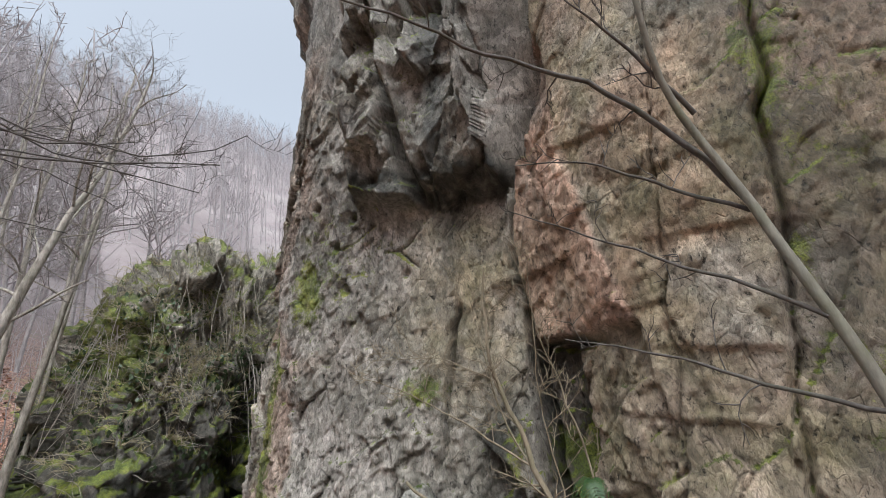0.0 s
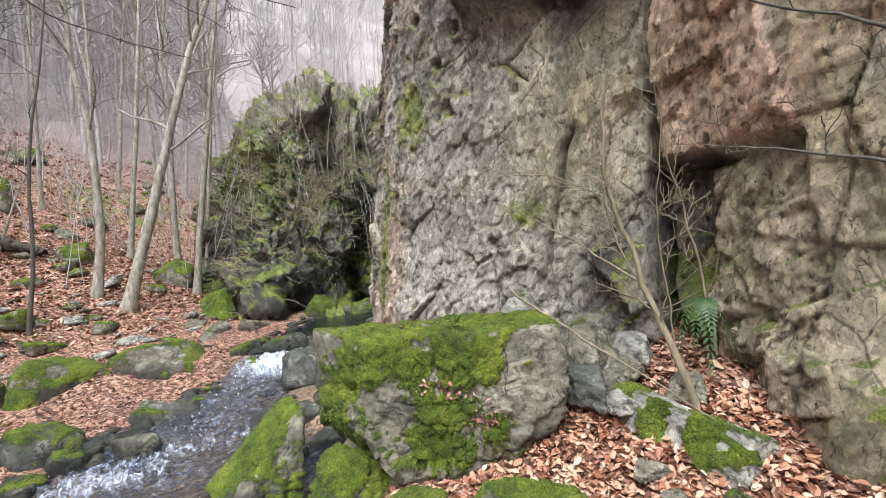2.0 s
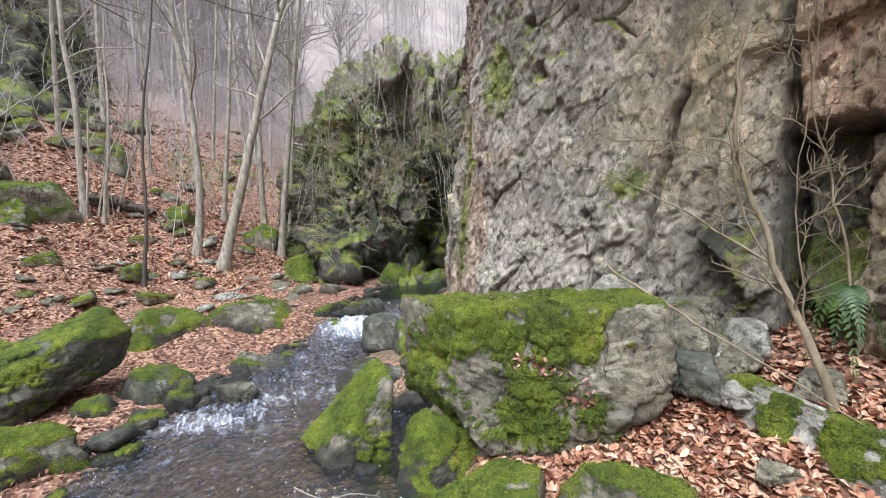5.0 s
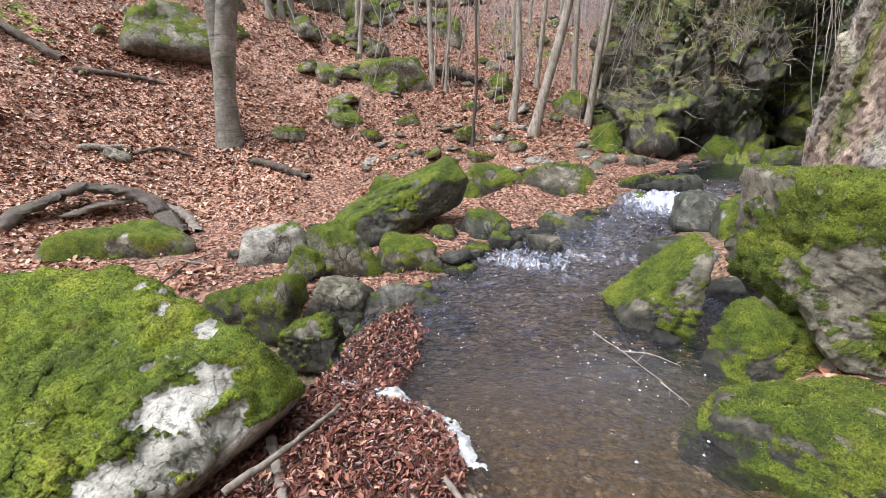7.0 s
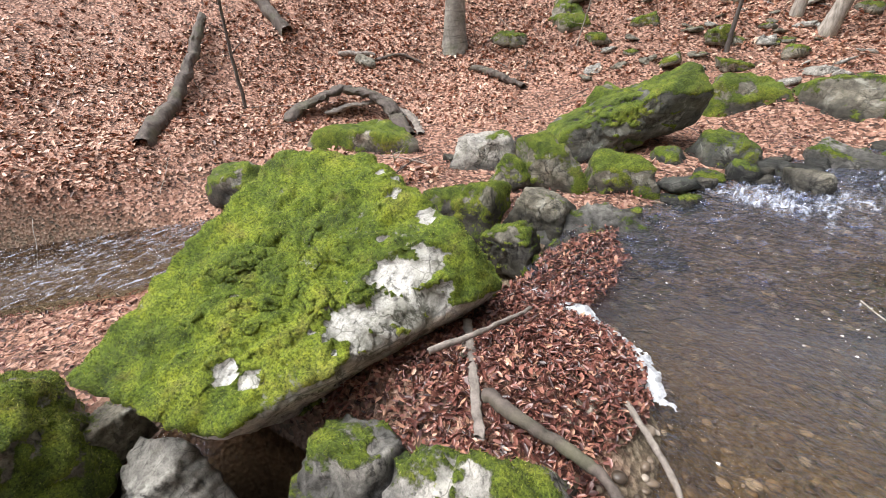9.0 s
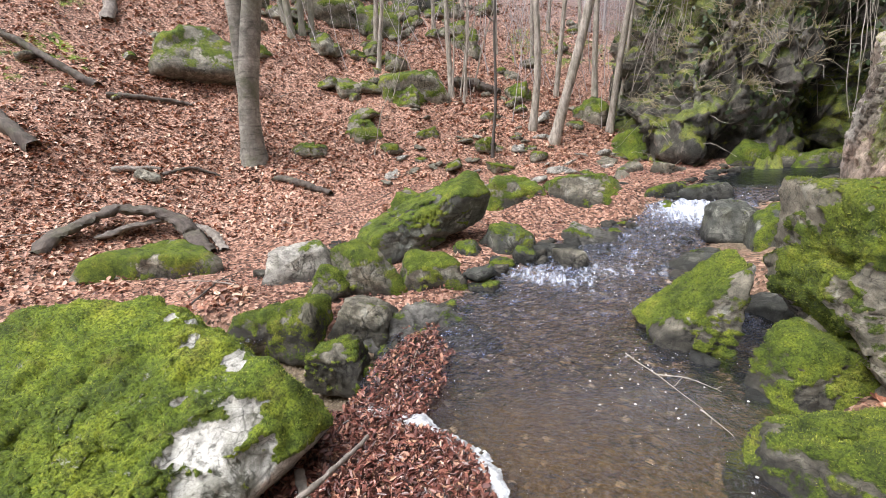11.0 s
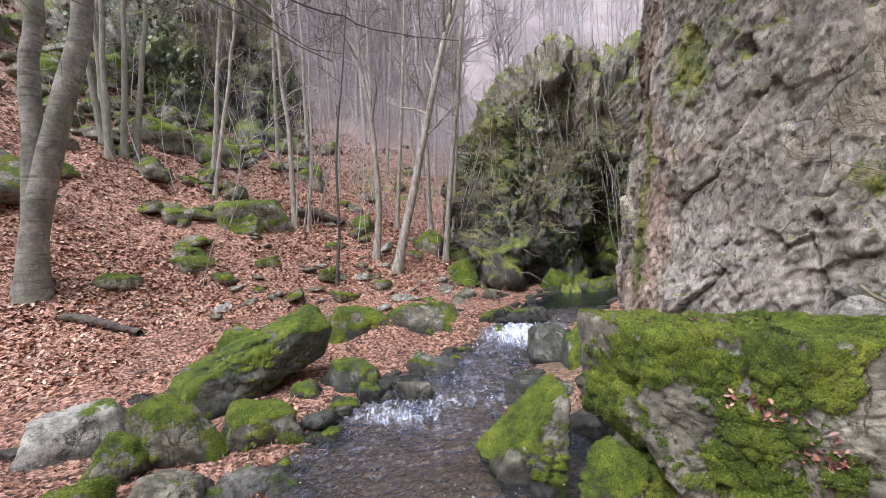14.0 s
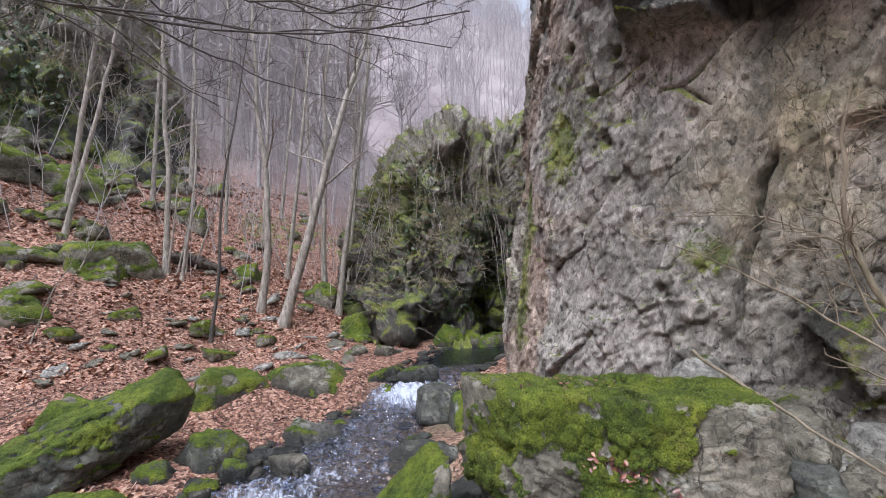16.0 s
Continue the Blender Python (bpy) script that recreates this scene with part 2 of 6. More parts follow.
def make_cliff_rock():
    m, n, l, b = material("cliff_rock")
    co = coords(n)
    wob = n.new("ShaderNodeTexNoise")
    wob.inputs["Scale"].default_value, wob.inputs["Detail"].default_value = 2.2, 2
    l.new(co, wob.inputs["Vector"])
    bent = n.new("ShaderNodeVectorMath")
    bent.operation = "MULTIPLY_ADD"
    bent.inputs[1].default_value = (0.12, 0.12, 0.12)
    l.new(wob.outputs["Color"], bent.inputs[0])
    l.new(co, bent.inputs[2])
    dip = n.new("ShaderNodeMapping")
    dip.inputs["Rotation"].default_value = (0.55, 0.0, 0.0)
    dip.inputs["Scale"].default_value = (1.0, 1.0, 0.6)
    l.new(bent.outputs[0], dip.inputs[0])
    big = tex_noise(n, l, 1.6, 9, 0.7, co, 0.4)
    med = tex_noise(n, l, 11, 9, 0.75, dip.outputs[0], 0.3)
    fine = tex_noise(n, l, 60, 7, 0.8, dip.outputs[0])
    grey = ramp(n, l, big, (0.32, (0.23, 0.216, 0.187)), (0.48, (0.375, 0.347, 0.31)), (0.64, (0.54, 0.492, 0.45)))
    red = ramp(n, l, big, (0.30, (0.36, 0.205, 0.15)), (0.48, (0.55, 0.35, 0.255)), (0.64, (0.66, 0.49, 0.37)))
    base = mix(n, l, attr(n, "red"), grey, red)
    tan = ramp(n, l, tex_noise(n, l, 2.2, 6, 0.6, co), (0.35, 0.35), (0.6, 1.0))
    base = mix(n, l, calc(n, l, "MULTIPLY", attr(n, "ochre"), tan), base, ramp(n, l, tex_noise(n, l, 3.1, 5, 0.6, co), (0.4, (0.24, 0.21, 0.125)), (0.6, (0.42, 0.345, 0.235))))
    # broken faces, each with a tone of its own, and dark joints between some of them
    joints, tones = [], []
    for scale, width, lo, hi, share in ((2.6, 0.025, 0.53, 0.62, 0.6), (7.0, 0.03, 0.54, 0.64, 0.45), (24.0, 0.06, 0.53, 0.63, 0.45)):
        edge = voronoi(n, l, scale, dip.outputs[0], "DISTANCE_TO_EDGE").outputs["Distance"]
        gap = ramp(n, l, edge, (0.0, 0.0), (width, 1.0))
        some = ramp(n, l, tex_noise(n, l, scale * 0.55, 4, 0.6, co), (lo, 0.0), (hi, share))
        joints.append(mix(n, l, some, (1.0, 1.0, 1.0), gap))
        cell = n.new("ShaderNodeSeparateColor")
        l.new(voronoi(n, l, scale, dip.outputs[0]).outputs["Color"], cell.inputs[0])
        tones.append(cell.outputs[0])
    for tone, k in zip(tones, (0.3, 0.5, 0.65)):
        base = mix(n, l, k, base, ramp(n, l, tone, (0.0, 0.5), (0.5, 1.0), (1.0, 1.3)), "MULTIPLY")
    base = mix(n, l, 0.75, base, ramp(n, l, med, (0.32, 0.35), (0.46, 0.95), (0.68, 1.3)), "MULTIPLY")
    base = mix(n, l, 0.8, base, ramp(n, l, fine, (0.34, 0.3), (0.47, 1.0), (0.66, 1.35)), "MULTIPLY")
    pits = ramp(n, l, tex_noise(n, l, 19, 8, 0.75, dip.outputs[0], 0.3), (0.36, 0.0), (0.42, 1.0))
    streak = n.new("ShaderNodeMapping")
    streak.inputs["Scale"].default_value = (1.6, 1.6, 0.35)
    l.new(co, streak.inputs[0])
    grime = ramp(n, l, tex_noise(n, l, 1.8, 7, 0.72, streak.outputs[0], 0.4), (0.5, 0.0), (0.66, 1.0))
    base = mix(n, l, calc(n, l, "MULTIPLY", grime, 0.4), base, (0.15, 0.14, 0.105))
    base = mix(n, l, 0.75, base, pits, "MULTIPLY")
    for gap in joints:
        base = mix(n, l, 0.85, base, gap, "MULTIPLY")
    # wet mask: damp rock, plus shade painted under the overhang and in clefts
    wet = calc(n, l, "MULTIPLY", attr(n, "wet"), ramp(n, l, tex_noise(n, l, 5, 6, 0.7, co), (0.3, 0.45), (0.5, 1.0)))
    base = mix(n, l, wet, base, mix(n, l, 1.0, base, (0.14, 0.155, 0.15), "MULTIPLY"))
    mc, mf = moss_colour(n, l, co)
    mc = mix(n, l, 1.0, mc, (1.0, 0.92, 1.1), "MULTIPLY")
    ms = calc(n, l, "ADD", attr(n, "moss"), calc(n, l, "MULTIPLY", calc(n, l, "SUBTRACT", tex_noise(n, l, 9, 8, 0.8, co), 0.5), 1.6))
    ms = ramp(n, l, ms, (0.47, 0.0), (0.66, 1.0))
    base = mix(n, l, calc(n, l, "MULTIPLY", ms, 0.85), base, mc)
    l.new(base, b.inputs["Base Color"])
    l.new(calc(n, l, "SUBTRACT", 0.88, calc(n, l, "MULTIPLY", wet, 0.45)), b.inputs["Roughness"])
    h = calc(n, l, "ADD", calc(n, l, "MULTIPLY", med, 0.4), calc(n, l, "MULTIPLY", fine, 0.5))
    h = calc(n, l, "ADD", h, calc(n, l, "MULTIPLY", pits, 0.3))
    for gap, tone, k in zip(joints, tones, (0.5, 0.55, 0.5)):
        h = calc(n, l, "ADD", h, calc(n, l, "MULTIPLY", calc(n, l, "ADD", gap, tone), k))
    relief(n, l, h, 1.0, 0.034, b)
    return m


CLIFF_ROCK = make_cliff_rock()


def make_bark(name, dark, light, green):
    m, n, l, b = material(name)
    co = coords(n)
    st = n.new("ShaderNodeMapping")
    st.inputs["Scale"].default_value = (1, 1, 0.25)
    l.new(co, st.inputs[0])
    a = tex_noise(n, l, 18, 7, 0.7, st.outputs[0])
    f = tex_noise(n, l, 4, 5, 0.6, co)
    base = ramp(n, l, a, (0.3, dark), (0.65, light))
    base = mix(n, l, calc(n, l, "MULTIPLY", ramp(n, l, f, (0.48, 0.0), (0.68, 1.0)), green), base, (0.10, 0.115, 0.05))
    l.new(base, b.inputs["Base Color"])
    b.inputs["Roughness"].default_value = 0.85
    relief(n, l, a, 0.6, 0.01, b)
    return m


BARK_PALE = make_bark("pale_grey_bark", (0.12, 0.105, 0.088), (0.50, 0.455, 0.40), 0.35)
BARK_GREEN = make_bark("greenish_grey_bark", (0.13, 0.125, 0.10), (0.30, 0.285, 0.24), 0.6)
BARK_DARK = make_bark("dark_twig_bark", (0.05, 0.045, 0.042), (0.13, 0.115, 0.105), 0.2)


def make_beech():
    m, n, l, b = material("ringed_beech_bark")
    co = coords(n)
    flat = n.new("ShaderNodeMapping")
    flat.inputs["Scale"].default_value = (0.8, 0.8, 9.0)
    l.new(co, flat.inputs[0])
    rings = tex_noise(n, l, 2.6, 5, 0.65, flat.outputs[0], 0.6)
    fine = tex_noise(n, l, 24, 7, 0.7, co)
    blot = tex_noise(n, l, 3.2, 7, 0.7, co, 0.5)
    base = ramp(n, l, blot, (0.34, (0.10, 0.095, 0.08)), (0.5, (0.20, 0.19, 0.165)), (0.66, (0.33, 0.315, 0.28)))
    base = mix(n, l, 0.8, base, ramp(n, l, rings, (0.36, 0.45), (0.44, 1.0), (0.7, 1.2)), "MULTIPLY")
    base = mix(n, l, 0.6, base, ramp(n, l, fine, (0.34, 0.55), (0.6, 1.2)), "MULTIPLY")
    green = ramp(n, l, tex_noise(n, l, 2.0, 6, 0.7, co), (0.52, 0.0), (0.7, 0.7))
    base = mix(n, l, green, base, (0.10, 0.12, 0.05))
    l.new(base, b.inputs["Base Color"])
    b.inputs["Roughness"].default_value = 0.8
    relief(n, l, calc(n, l, "ADD", rings, calc(n, l, "MULTIPLY", fine, 0.4)), 0.6, 0.012, b)
    return m


BARK_BEECH = make_beech()
BARK_STEM = make_bark("tan_stem_bark", (0.13, 0.105, 0.07), (0.34, 0.28, 0.20), 0.3)
BARK_TWIG = make_bark("grey_twig_bark", (0.12, 0.105, 0.10), (0.30, 0.265, 0.25), 0.1)
# bark paled in colour to stand in for haze over the woods
BARK_HAZED = make_bark("hazed_woods_bark", (0.29, 0.26, 0.265), (0.55, 0.51, 0.515), 0.0)


def make_leaf():
    m, n, l, b = material("dead_leaf")
    g = n.new("ShaderNodeNewGeometry")
    r = g.outputs["Random Per Island"]
    c = ramp(n, l, r, (0.0, (0.07, 0.028, 0.018)), (0.22, (0.28, 0.115, 0.07)), (0.45, (0.48, 0.235, 0.15)), (0.65, (0.58, 0.34, 0.235)), (0.85, (0.66, 0.48, 0.36)), (1.0, (0.35, 0.175, 0.12)))
    sp = tex_noise(n, l, 60, 3, 0.6, coords(n))
    l.new(mix(n, l, 0.6, c, ramp(n, l, sp, (0.3, 0.6), (0.7, 1.15)), "MULTIPLY"), b.inputs["Base Color"])
    b.inputs["Roughness"].default_value = 0.42
    return m


LEAF = make_leaf()


def make_wet_leaf():
    m, n, l, b = material("wet_dead_leaf")
    g = n.new("ShaderNodeNewGeometry")
    l.new(ramp(n, l, g.outputs["Random Per Island"], (0.0, (0.03, 0.013, 0.012)), (0.45, (0.14, 0.05, 0.04)), (0.8, (0.28, 0.115, 0.085)), (1.0, (0.45, 0.26, 0.17))), b.inputs["Base Color"])
    b.inputs["Roughness"].default_value = 0.3
    return m


WET_LEAF = make_wet_leaf()


def make_blade(name, fresh):
    m, n, l, b = material(name)
    g = n.new("ShaderNodeNewGeometry")
    c = ramp(n, l, g.outputs["Random Per Island"], (0.0, (0.04, 0.066, 0.008)), (0.35, (0.15, 0.205, 0.018)), (0.75, (0.275, 0.33, 0.032)), (1.0, (0.42, 0.43, 0.09)))
    c = mix(n, l, 0.85, c, ramp(n, l, tex_noise(n, l, 6.0, 6, 0.7, coords(n)), (0.36, 0.45 * fresh), (0.64, 1.25 * fresh)), "MULTIPLY")
    l.new(c, b.inputs["Base Color"])
    b.inputs["Roughness"].default_value = 0.9
    return m


MOSS_BLADE = make_blade("fresh_moss_blade", 1.05)
MOSS_DULL = make_blade("dull_moss_blade", 0.92)


def make_litter():
    m, n, l, b = material("leaf_litter_ground")
    co = coords(n)
    v = n.new("ShaderNodeTexVoronoi")
    v.inputs["Scale"].default_value = 34
    l.new(co, v.inputs["Vector"])
    cell = n.new("ShaderNodeSeparateColor")
    l.new(v.outputs["Color"], cell.inputs[0])
    c = ramp(n, l, cell.outputs[0], (0.0, (0.03, 0.016, 0.012)), (0.35, (0.21, 0.105, 0.07)), (0.7, (0.41, 0.22, 0.155)), (1.0, (0.60, 0.39, 0.30)))
    big = tex_noise(n, l, 1.2, 5, 0.65, co)
    c = mix(n, l, 0.7, c, ramp(n, l, big, (0.3, 0.6), (0.65, 1.15)), "MULTIPLY")
    gravel = ramp(n, l, tex_noise(n, l, 30, 7, 0.7, co), (0.3, (0.045, 0.034, 0.024)), (0.5, (0.15, 0.115, 0.075)), (0.72, (0.34, 0.28, 0.20)))
    c = mix(n, l, attr(n, "gravel"), c, gravel)
    # near-black mud, also standing in for shade under the big mossy boulder
    c = mix(n, l, attr(n, "mud_shade"), c, (0.030, 0.022, 0.017))
    mc, mf = moss_colour(n, l, co)
    ms = calc(n, l, "ADD", attr(n, "moss"), calc(n, l, "MULTIPLY", calc(n, l, "SUBTRACT", tex_noise(n, l, 3, 7, 0.7, co), 0.5), 1.6))
    c = mix(n, l, ramp(n, l, ms, (0.5, 0.0), (0.62, 1.0)), c, mc)
    # distant ground fades to a woods tone, paled in colour for haze
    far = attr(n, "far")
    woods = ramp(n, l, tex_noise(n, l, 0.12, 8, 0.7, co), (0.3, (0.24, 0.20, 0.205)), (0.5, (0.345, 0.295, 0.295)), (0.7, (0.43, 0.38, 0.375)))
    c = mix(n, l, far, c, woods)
    l.new(c, b.inputs["Base Color"])
    b.inputs["Roughness"].default_value = 0.85
    relief(n, l, calc(n, l, "ADD", v.outputs["Distance"], tex_noise(n, l, 40, 5, 0.7, co)), 0.8, 0.03, b)
    return m


LITTER = make_litter()


def make_water():
    m, n, l, b = material("stream_water")
    n.remove(b)
    out = n["Material Output"]
    co = coords(n)
    clear = n.new("ShaderNodeBsdfTransparent")
    clear.inputs[0].default_value = (0.85, 0.76, 0.63, 1)
    shine = n.new("ShaderNodeBsdfGlossy")
    shine.inputs["Roughness"].default_value = 0.04
    shine.inputs[0].default_value = (0.52, 0.565, 0.69, 1)
    bp = n.new("ShaderNodeBump")
    bp.inputs["Strength"].default_value, bp.inputs["Distance"].default_value = 1.0, 0.035
    st = n.new("ShaderNodeMapping")
    st.inputs["Scale"].default_value = (1.0, 1.4, 1.0)
    l.new(co, st.inputs[0])
    l.new(calc(n, l, "MULTIPLY", calc(n, l, "ADD", tex_noise(n, l, 9, 3, 0.6, st.outputs[0], 0.8), calc(n, l, "MULTIPLY", tex_noise(n, l, 38, 4, 0.65, st.outputs[0], 1.0), 0.45)), attr(n, "chop")), bp.inputs["Height"])
    l.new(bp.outputs[0], shine.inputs["Normal"])
    fr = n.new("ShaderNodeFresnel")
    fr.inputs["IOR"].default_value = 1.30
    l.new(bp.outputs[0], fr.inputs["Normal"])
    mx = n.new("ShaderNodeMixShader")
    l.new(fr.outputs[0], mx.inputs[0])
    l.new(clear.outputs[0], mx.inputs[1])
    l.new(shine.outputs[0], mx.inputs[2])
    fl = n.new("ShaderNodeMapping")
    fl.inputs["Rotation"].default_value = (0, 0, 0.5)
    fl.inputs["Scale"].default_value = (2.2, 0.8, 1.0)
    l.new(co, fl.inputs[0])
    foam = n.new("ShaderNodeBsdfDiffuse")
    foam.inputs[0].default_value = (0.60, 0.64, 0.74, 1)
    ff = calc(n, l, "ADD", attr(n, "foam"), calc(n, l, "MULTIPLY", calc(n, l, "SUBTRACT", tex_noise(n, l, 9, 5, 0.7, fl.outputs[0], 0.9), 0.5), 2.0))
    mf = n.new("ShaderNodeMixShader")
    l.new(ramp(n, l, ff, (0.45, 0.0), (1.45, 0.75)), mf.inputs[0])
    l.new(mx.outputs[0], mf.inputs[1])
    l.new(foam.outputs[0], mf.inputs[2])
    l.new(mf.outputs[0], out.inputs["Surface"])
    return m


WATER = make_water()


def plain(name, colour, rough=0.7):
    m, n, l, b = material(name)
    t = tex_noise(n, l, 30, 6, 0.7, coords(n))
    l.new(mix(n, l, 1.0, colour, ramp(n, l, t, (0.3, 0.6), (0.7, 1.25)), "MULTIPLY"), b.inputs["Base Color"])
    b.inputs["Roughness"].default_value = rough
    relief(n, l, t, 0.5, 0.005, b)
    return m


# ---------------------------------------------------------------- mesh helpers
def solid(name, verts, faces, mat, parent=None, label="", smooth=True, **attrs):
    """Links arrays of points and faces as one mesh object, with float attributes on its points."""
    me = bpy.data.meshes.new(name)
    verts, faces = np.asarray(verts, np.float32), np.asarray(faces, np.int32)
    me.vertices.add(len(verts))
    me.vertices.foreach_set("co", verts.ravel())
    k = faces.shape[1]
    me.loops.add(faces.size)
    me.loops.foreach_set("vertex_index", faces.ravel())
    me.polygons.add(len(faces))
    me.polygons.foreach_set("loop_start", np.arange(0, faces.size, k, dtype=np.int32))
    if smooth:
        me.polygons.foreach_set("use_smooth", np.ones(len(faces), bool))
    for key, v in attrs.items():
        at = me.attributes.new(key, "FLOAT", "POINT")
        at.data.foreach_set("value", np.asarray(v, np.float32))
    me.materials.append(mat)
    me.update(calc_edges=True)
    me.validate()
    ob = new(name, me)
    if parent is not None:
        ob.parent = parent
    if label:
        tagged(ob, label)
    return ob


def grid_faces(nu, nv):
    a = np.arange(nu * nv).reshape(nu, nv)
    return np.stack([a[:-1, :-1], a[1:, :-1], a[1:, 1:], a[:-1, 1:]], -1).reshape(-1, 4)


def spaced(lo, hi, fine_lo, fine_hi, fine, grow=1.12, most=12.0):
    """Numbers from lo to hi, close together between fine_lo and fine_hi and ever wider outside."""
    mid = list(np.arange(fine_lo, fine_hi + fine / 2, fine))
    left, stepw, v = [], fine, fine_lo
    while v > lo:
        stepw = min(stepw * grow, most)
        v -= stepw
        left.append(max(v, lo))
    right, stepw, v = [], fine, mid[-1]
    while v < hi:
        stepw = min(stepw * grow, most)
        v += stepw
        right.append(min(v, hi))
    return np.array(left[::-1] + mid + right)


# ---------------------------------------------------------------- the lie of the land
STREAM_Y = [-3.0, 0.6, 1.5, 2.4, 3.3, 4.2, 5.2, 6.2, 7.0, 8.0, 9.0, 10.0, 12.0]
STREAM_X = [1.0, 0.75, 0.48, 0.1, 0.0, 0.2, 0.8, 1.75, 2.6, 3.6, 4.2, 4.8, 6.5]
STREAM_W = [0.5, 0.75, 0.75, 1.05, 0.95, 0.75, 0.6, 0.5, 0.7, 0.85, 0.8, 0.7, 0.6]


def water_level(y):
    return np.interp(y, [3.4, 4.8, 5.9, 6.1, 6.6, 7.0], [0.0, 0.06, 0.13, 0.17, 0.36, 0.4])


def ground_parts(x, y):
    """Height of the ground, and how far a place lies from the stream's edge (under 0: in it)."""
    cx, w = np.interp(y, STREAM_Y, STREAM_X), np.interp(y, STREAM_Y, STREAM_W)
    off = np.abs(x - cx) - w
    side = np.where(x < cx, -1, 1)
    wl = water_level(y)
    p = np.stack([x, y, np.zeros_like(x)], 1)
    s2 = -0.5 * x + 0.87 * y
    left = np.interp(s2, [0, 5, 6.7, 7.8, 8.8, 11.4, 13, 30, 60, 110, 200, 900], [0.0, 0.08, 0.2, 0.5, 0.95, 2.3, 3.5, 14.5, 38, 78, 96, 130])
    west = np.interp(-x, [4.8, 7, 9, 12, 18, 40, 90, 900], [0, 0.5, 1.5, 3.2, 7.5, 24, 60, 90])
    left = np.maximum(left, wl + 0.06) + west * step(-x, 4.8, 6)
    right = wl + np.interp(off, [0, .6, 1.2, 2.2, 3], [.05, .12, .32, .74, .9]) + (6.0 * step(x, 4.6, 9) + 0.6 * np.clip(x - 6, 0, 120)) * (1 - step(y, 5.5, 8.0))
    ahead = np.interp(y, [13, 22, 40, 75, 140, 300, 700], [0.4, 3.5, 12, 44, 100, 118, 135])
    right = np.maximum(right, ahead * step(y, 12, 16))
    z = np.where(side < 0, np.maximum(left, ahead * step(y, 14, 20)), right)
    bank = step(off, -0.05, 0.5)
    bed = wl - 0.22 * step(-off, -0.05, 0.5) - 0.02
    z = bed * (1 - bank) + np.maximum(z, wl + 0.05) * bank
    low = step(-x, 2.1, 2.9) * (1 - step(y - 0.35 * np.clip(-x - 3, 0, 3), 1.0, 2.6)) * (1 - step(-x, 5.5, 6.5))
    z = z - 0.3 * low
    # side channel behind and beside the big mossy boulder, and the hollow under it
    ch = np.interp(x, [-9, -5.5, -4.6, -3.8, -2.6, -1.4, -1.0], [-3.0, 0.3, 1.15, 1.95, 2.45, 2.6, 2.6])
    hw = np.interp(x, [-9, -5.5, -4.3, -3.0, -1.4], [0.9, 0.85, 0.7, 0.4, 0.2])
    cz = np.interp(x, [-9, -5.2, -3.4, -1.2], [-0.55, -0.42, -0.3, -0.06])
    inch = (1 - step(np.abs(y - ch) - hw, -0.05, 0.45)) * step(-x, 1.0, 1.3)
    z = z * (1 - inch) + (cz - 0.08) * inch
    hollow = np.exp(-(((x + 1.65) / 0.95) ** 2 + ((y - 0.25) / 0.62) ** 2) ** 2)
    z = z * (1 - hollow) - 0.75 * hollow
    z = z - 0.42 * np.exp(-((((x - 1.42) / 0.34) ** 2 + ((y - 3.45) / 0.85) ** 2) ** 2))
    z = z + 0.16 * np.exp(-(((x + 0.62) / 0.5) ** 2 + ((y - 1.42) / 0.42) ** 2))
    # unseen rise behind the camera, added to block low sky light
    z = z + np.interp(-y, [3, 7, 14, 30, 60], [0, 1.0, 4, 11, 22]) * step(-y, 3, 6)
    rough = fbm(p * 0.9, 4, 3) * 0.10 + fbm(p * 4.0, 3, 5) * 0.035
    z = z + rough * step(off, -0.2, 0.6) * np.clip(1 + 0.12 * np.abs(s2 - 6), 1, 6)
    return z, off, inch


def ground_at(x, y):
    return float(ground_parts(np.array([float(x)]), np.array([float(y)]))[0][0])


xs = spaced(-420, 420, -7.5, 4.5, 0.07, 1.06, 14)
ys = spaced(-60, 640, -0.8, 13.0, 0.07, 1.06, 14)
gx, gy = np.meshgrid(xs, ys, indexing="ij")
gz, goff, ginch = ground_parts(gx.ravel(), gy.ravel())
gp = np.stack([gx.ravel(), gy.ravel(), gz], 1)
slope_moss = 0.5 * step(fbm(gp * 0.35, 3, 31), -0.05, 0.35) * step(gz, 1.6, 3.2)
# the hollow's ground is darkened in colour for the shade beneath the boulder
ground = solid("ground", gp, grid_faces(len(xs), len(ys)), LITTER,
               gravel=np.maximum(np.maximum(1 - step(goff, -0.05, 0.25), ginch), np.maximum(np.clip(1.8 * bump(gp[:, 0], 1.4, 0.3) * bump(gp[:, 1], 3.5, 0.8) + 1.6 * bump(gp[:, 0], 2.3, 0.7) * bump(gp[:, 1], 5.4, 0.9), 0, 1), bump(gp[:, 0], -1.65, 0.9) * bump(gp[:, 1], 0.25, 0.6))), moss=slope_moss, mud_shade=np.exp(-(((gp[:, 0] + 1.65) / 1.0) ** 2 + ((gp[:, 1] - 0.25) / 0.66) ** 2) ** 2), far=step(np.hypot(gp[:, 0], gp[:, 1]), 12.5, 24))
tagged(ground, "stream bank and hillside under brown beech leaf litter", "ground", kind="structure")


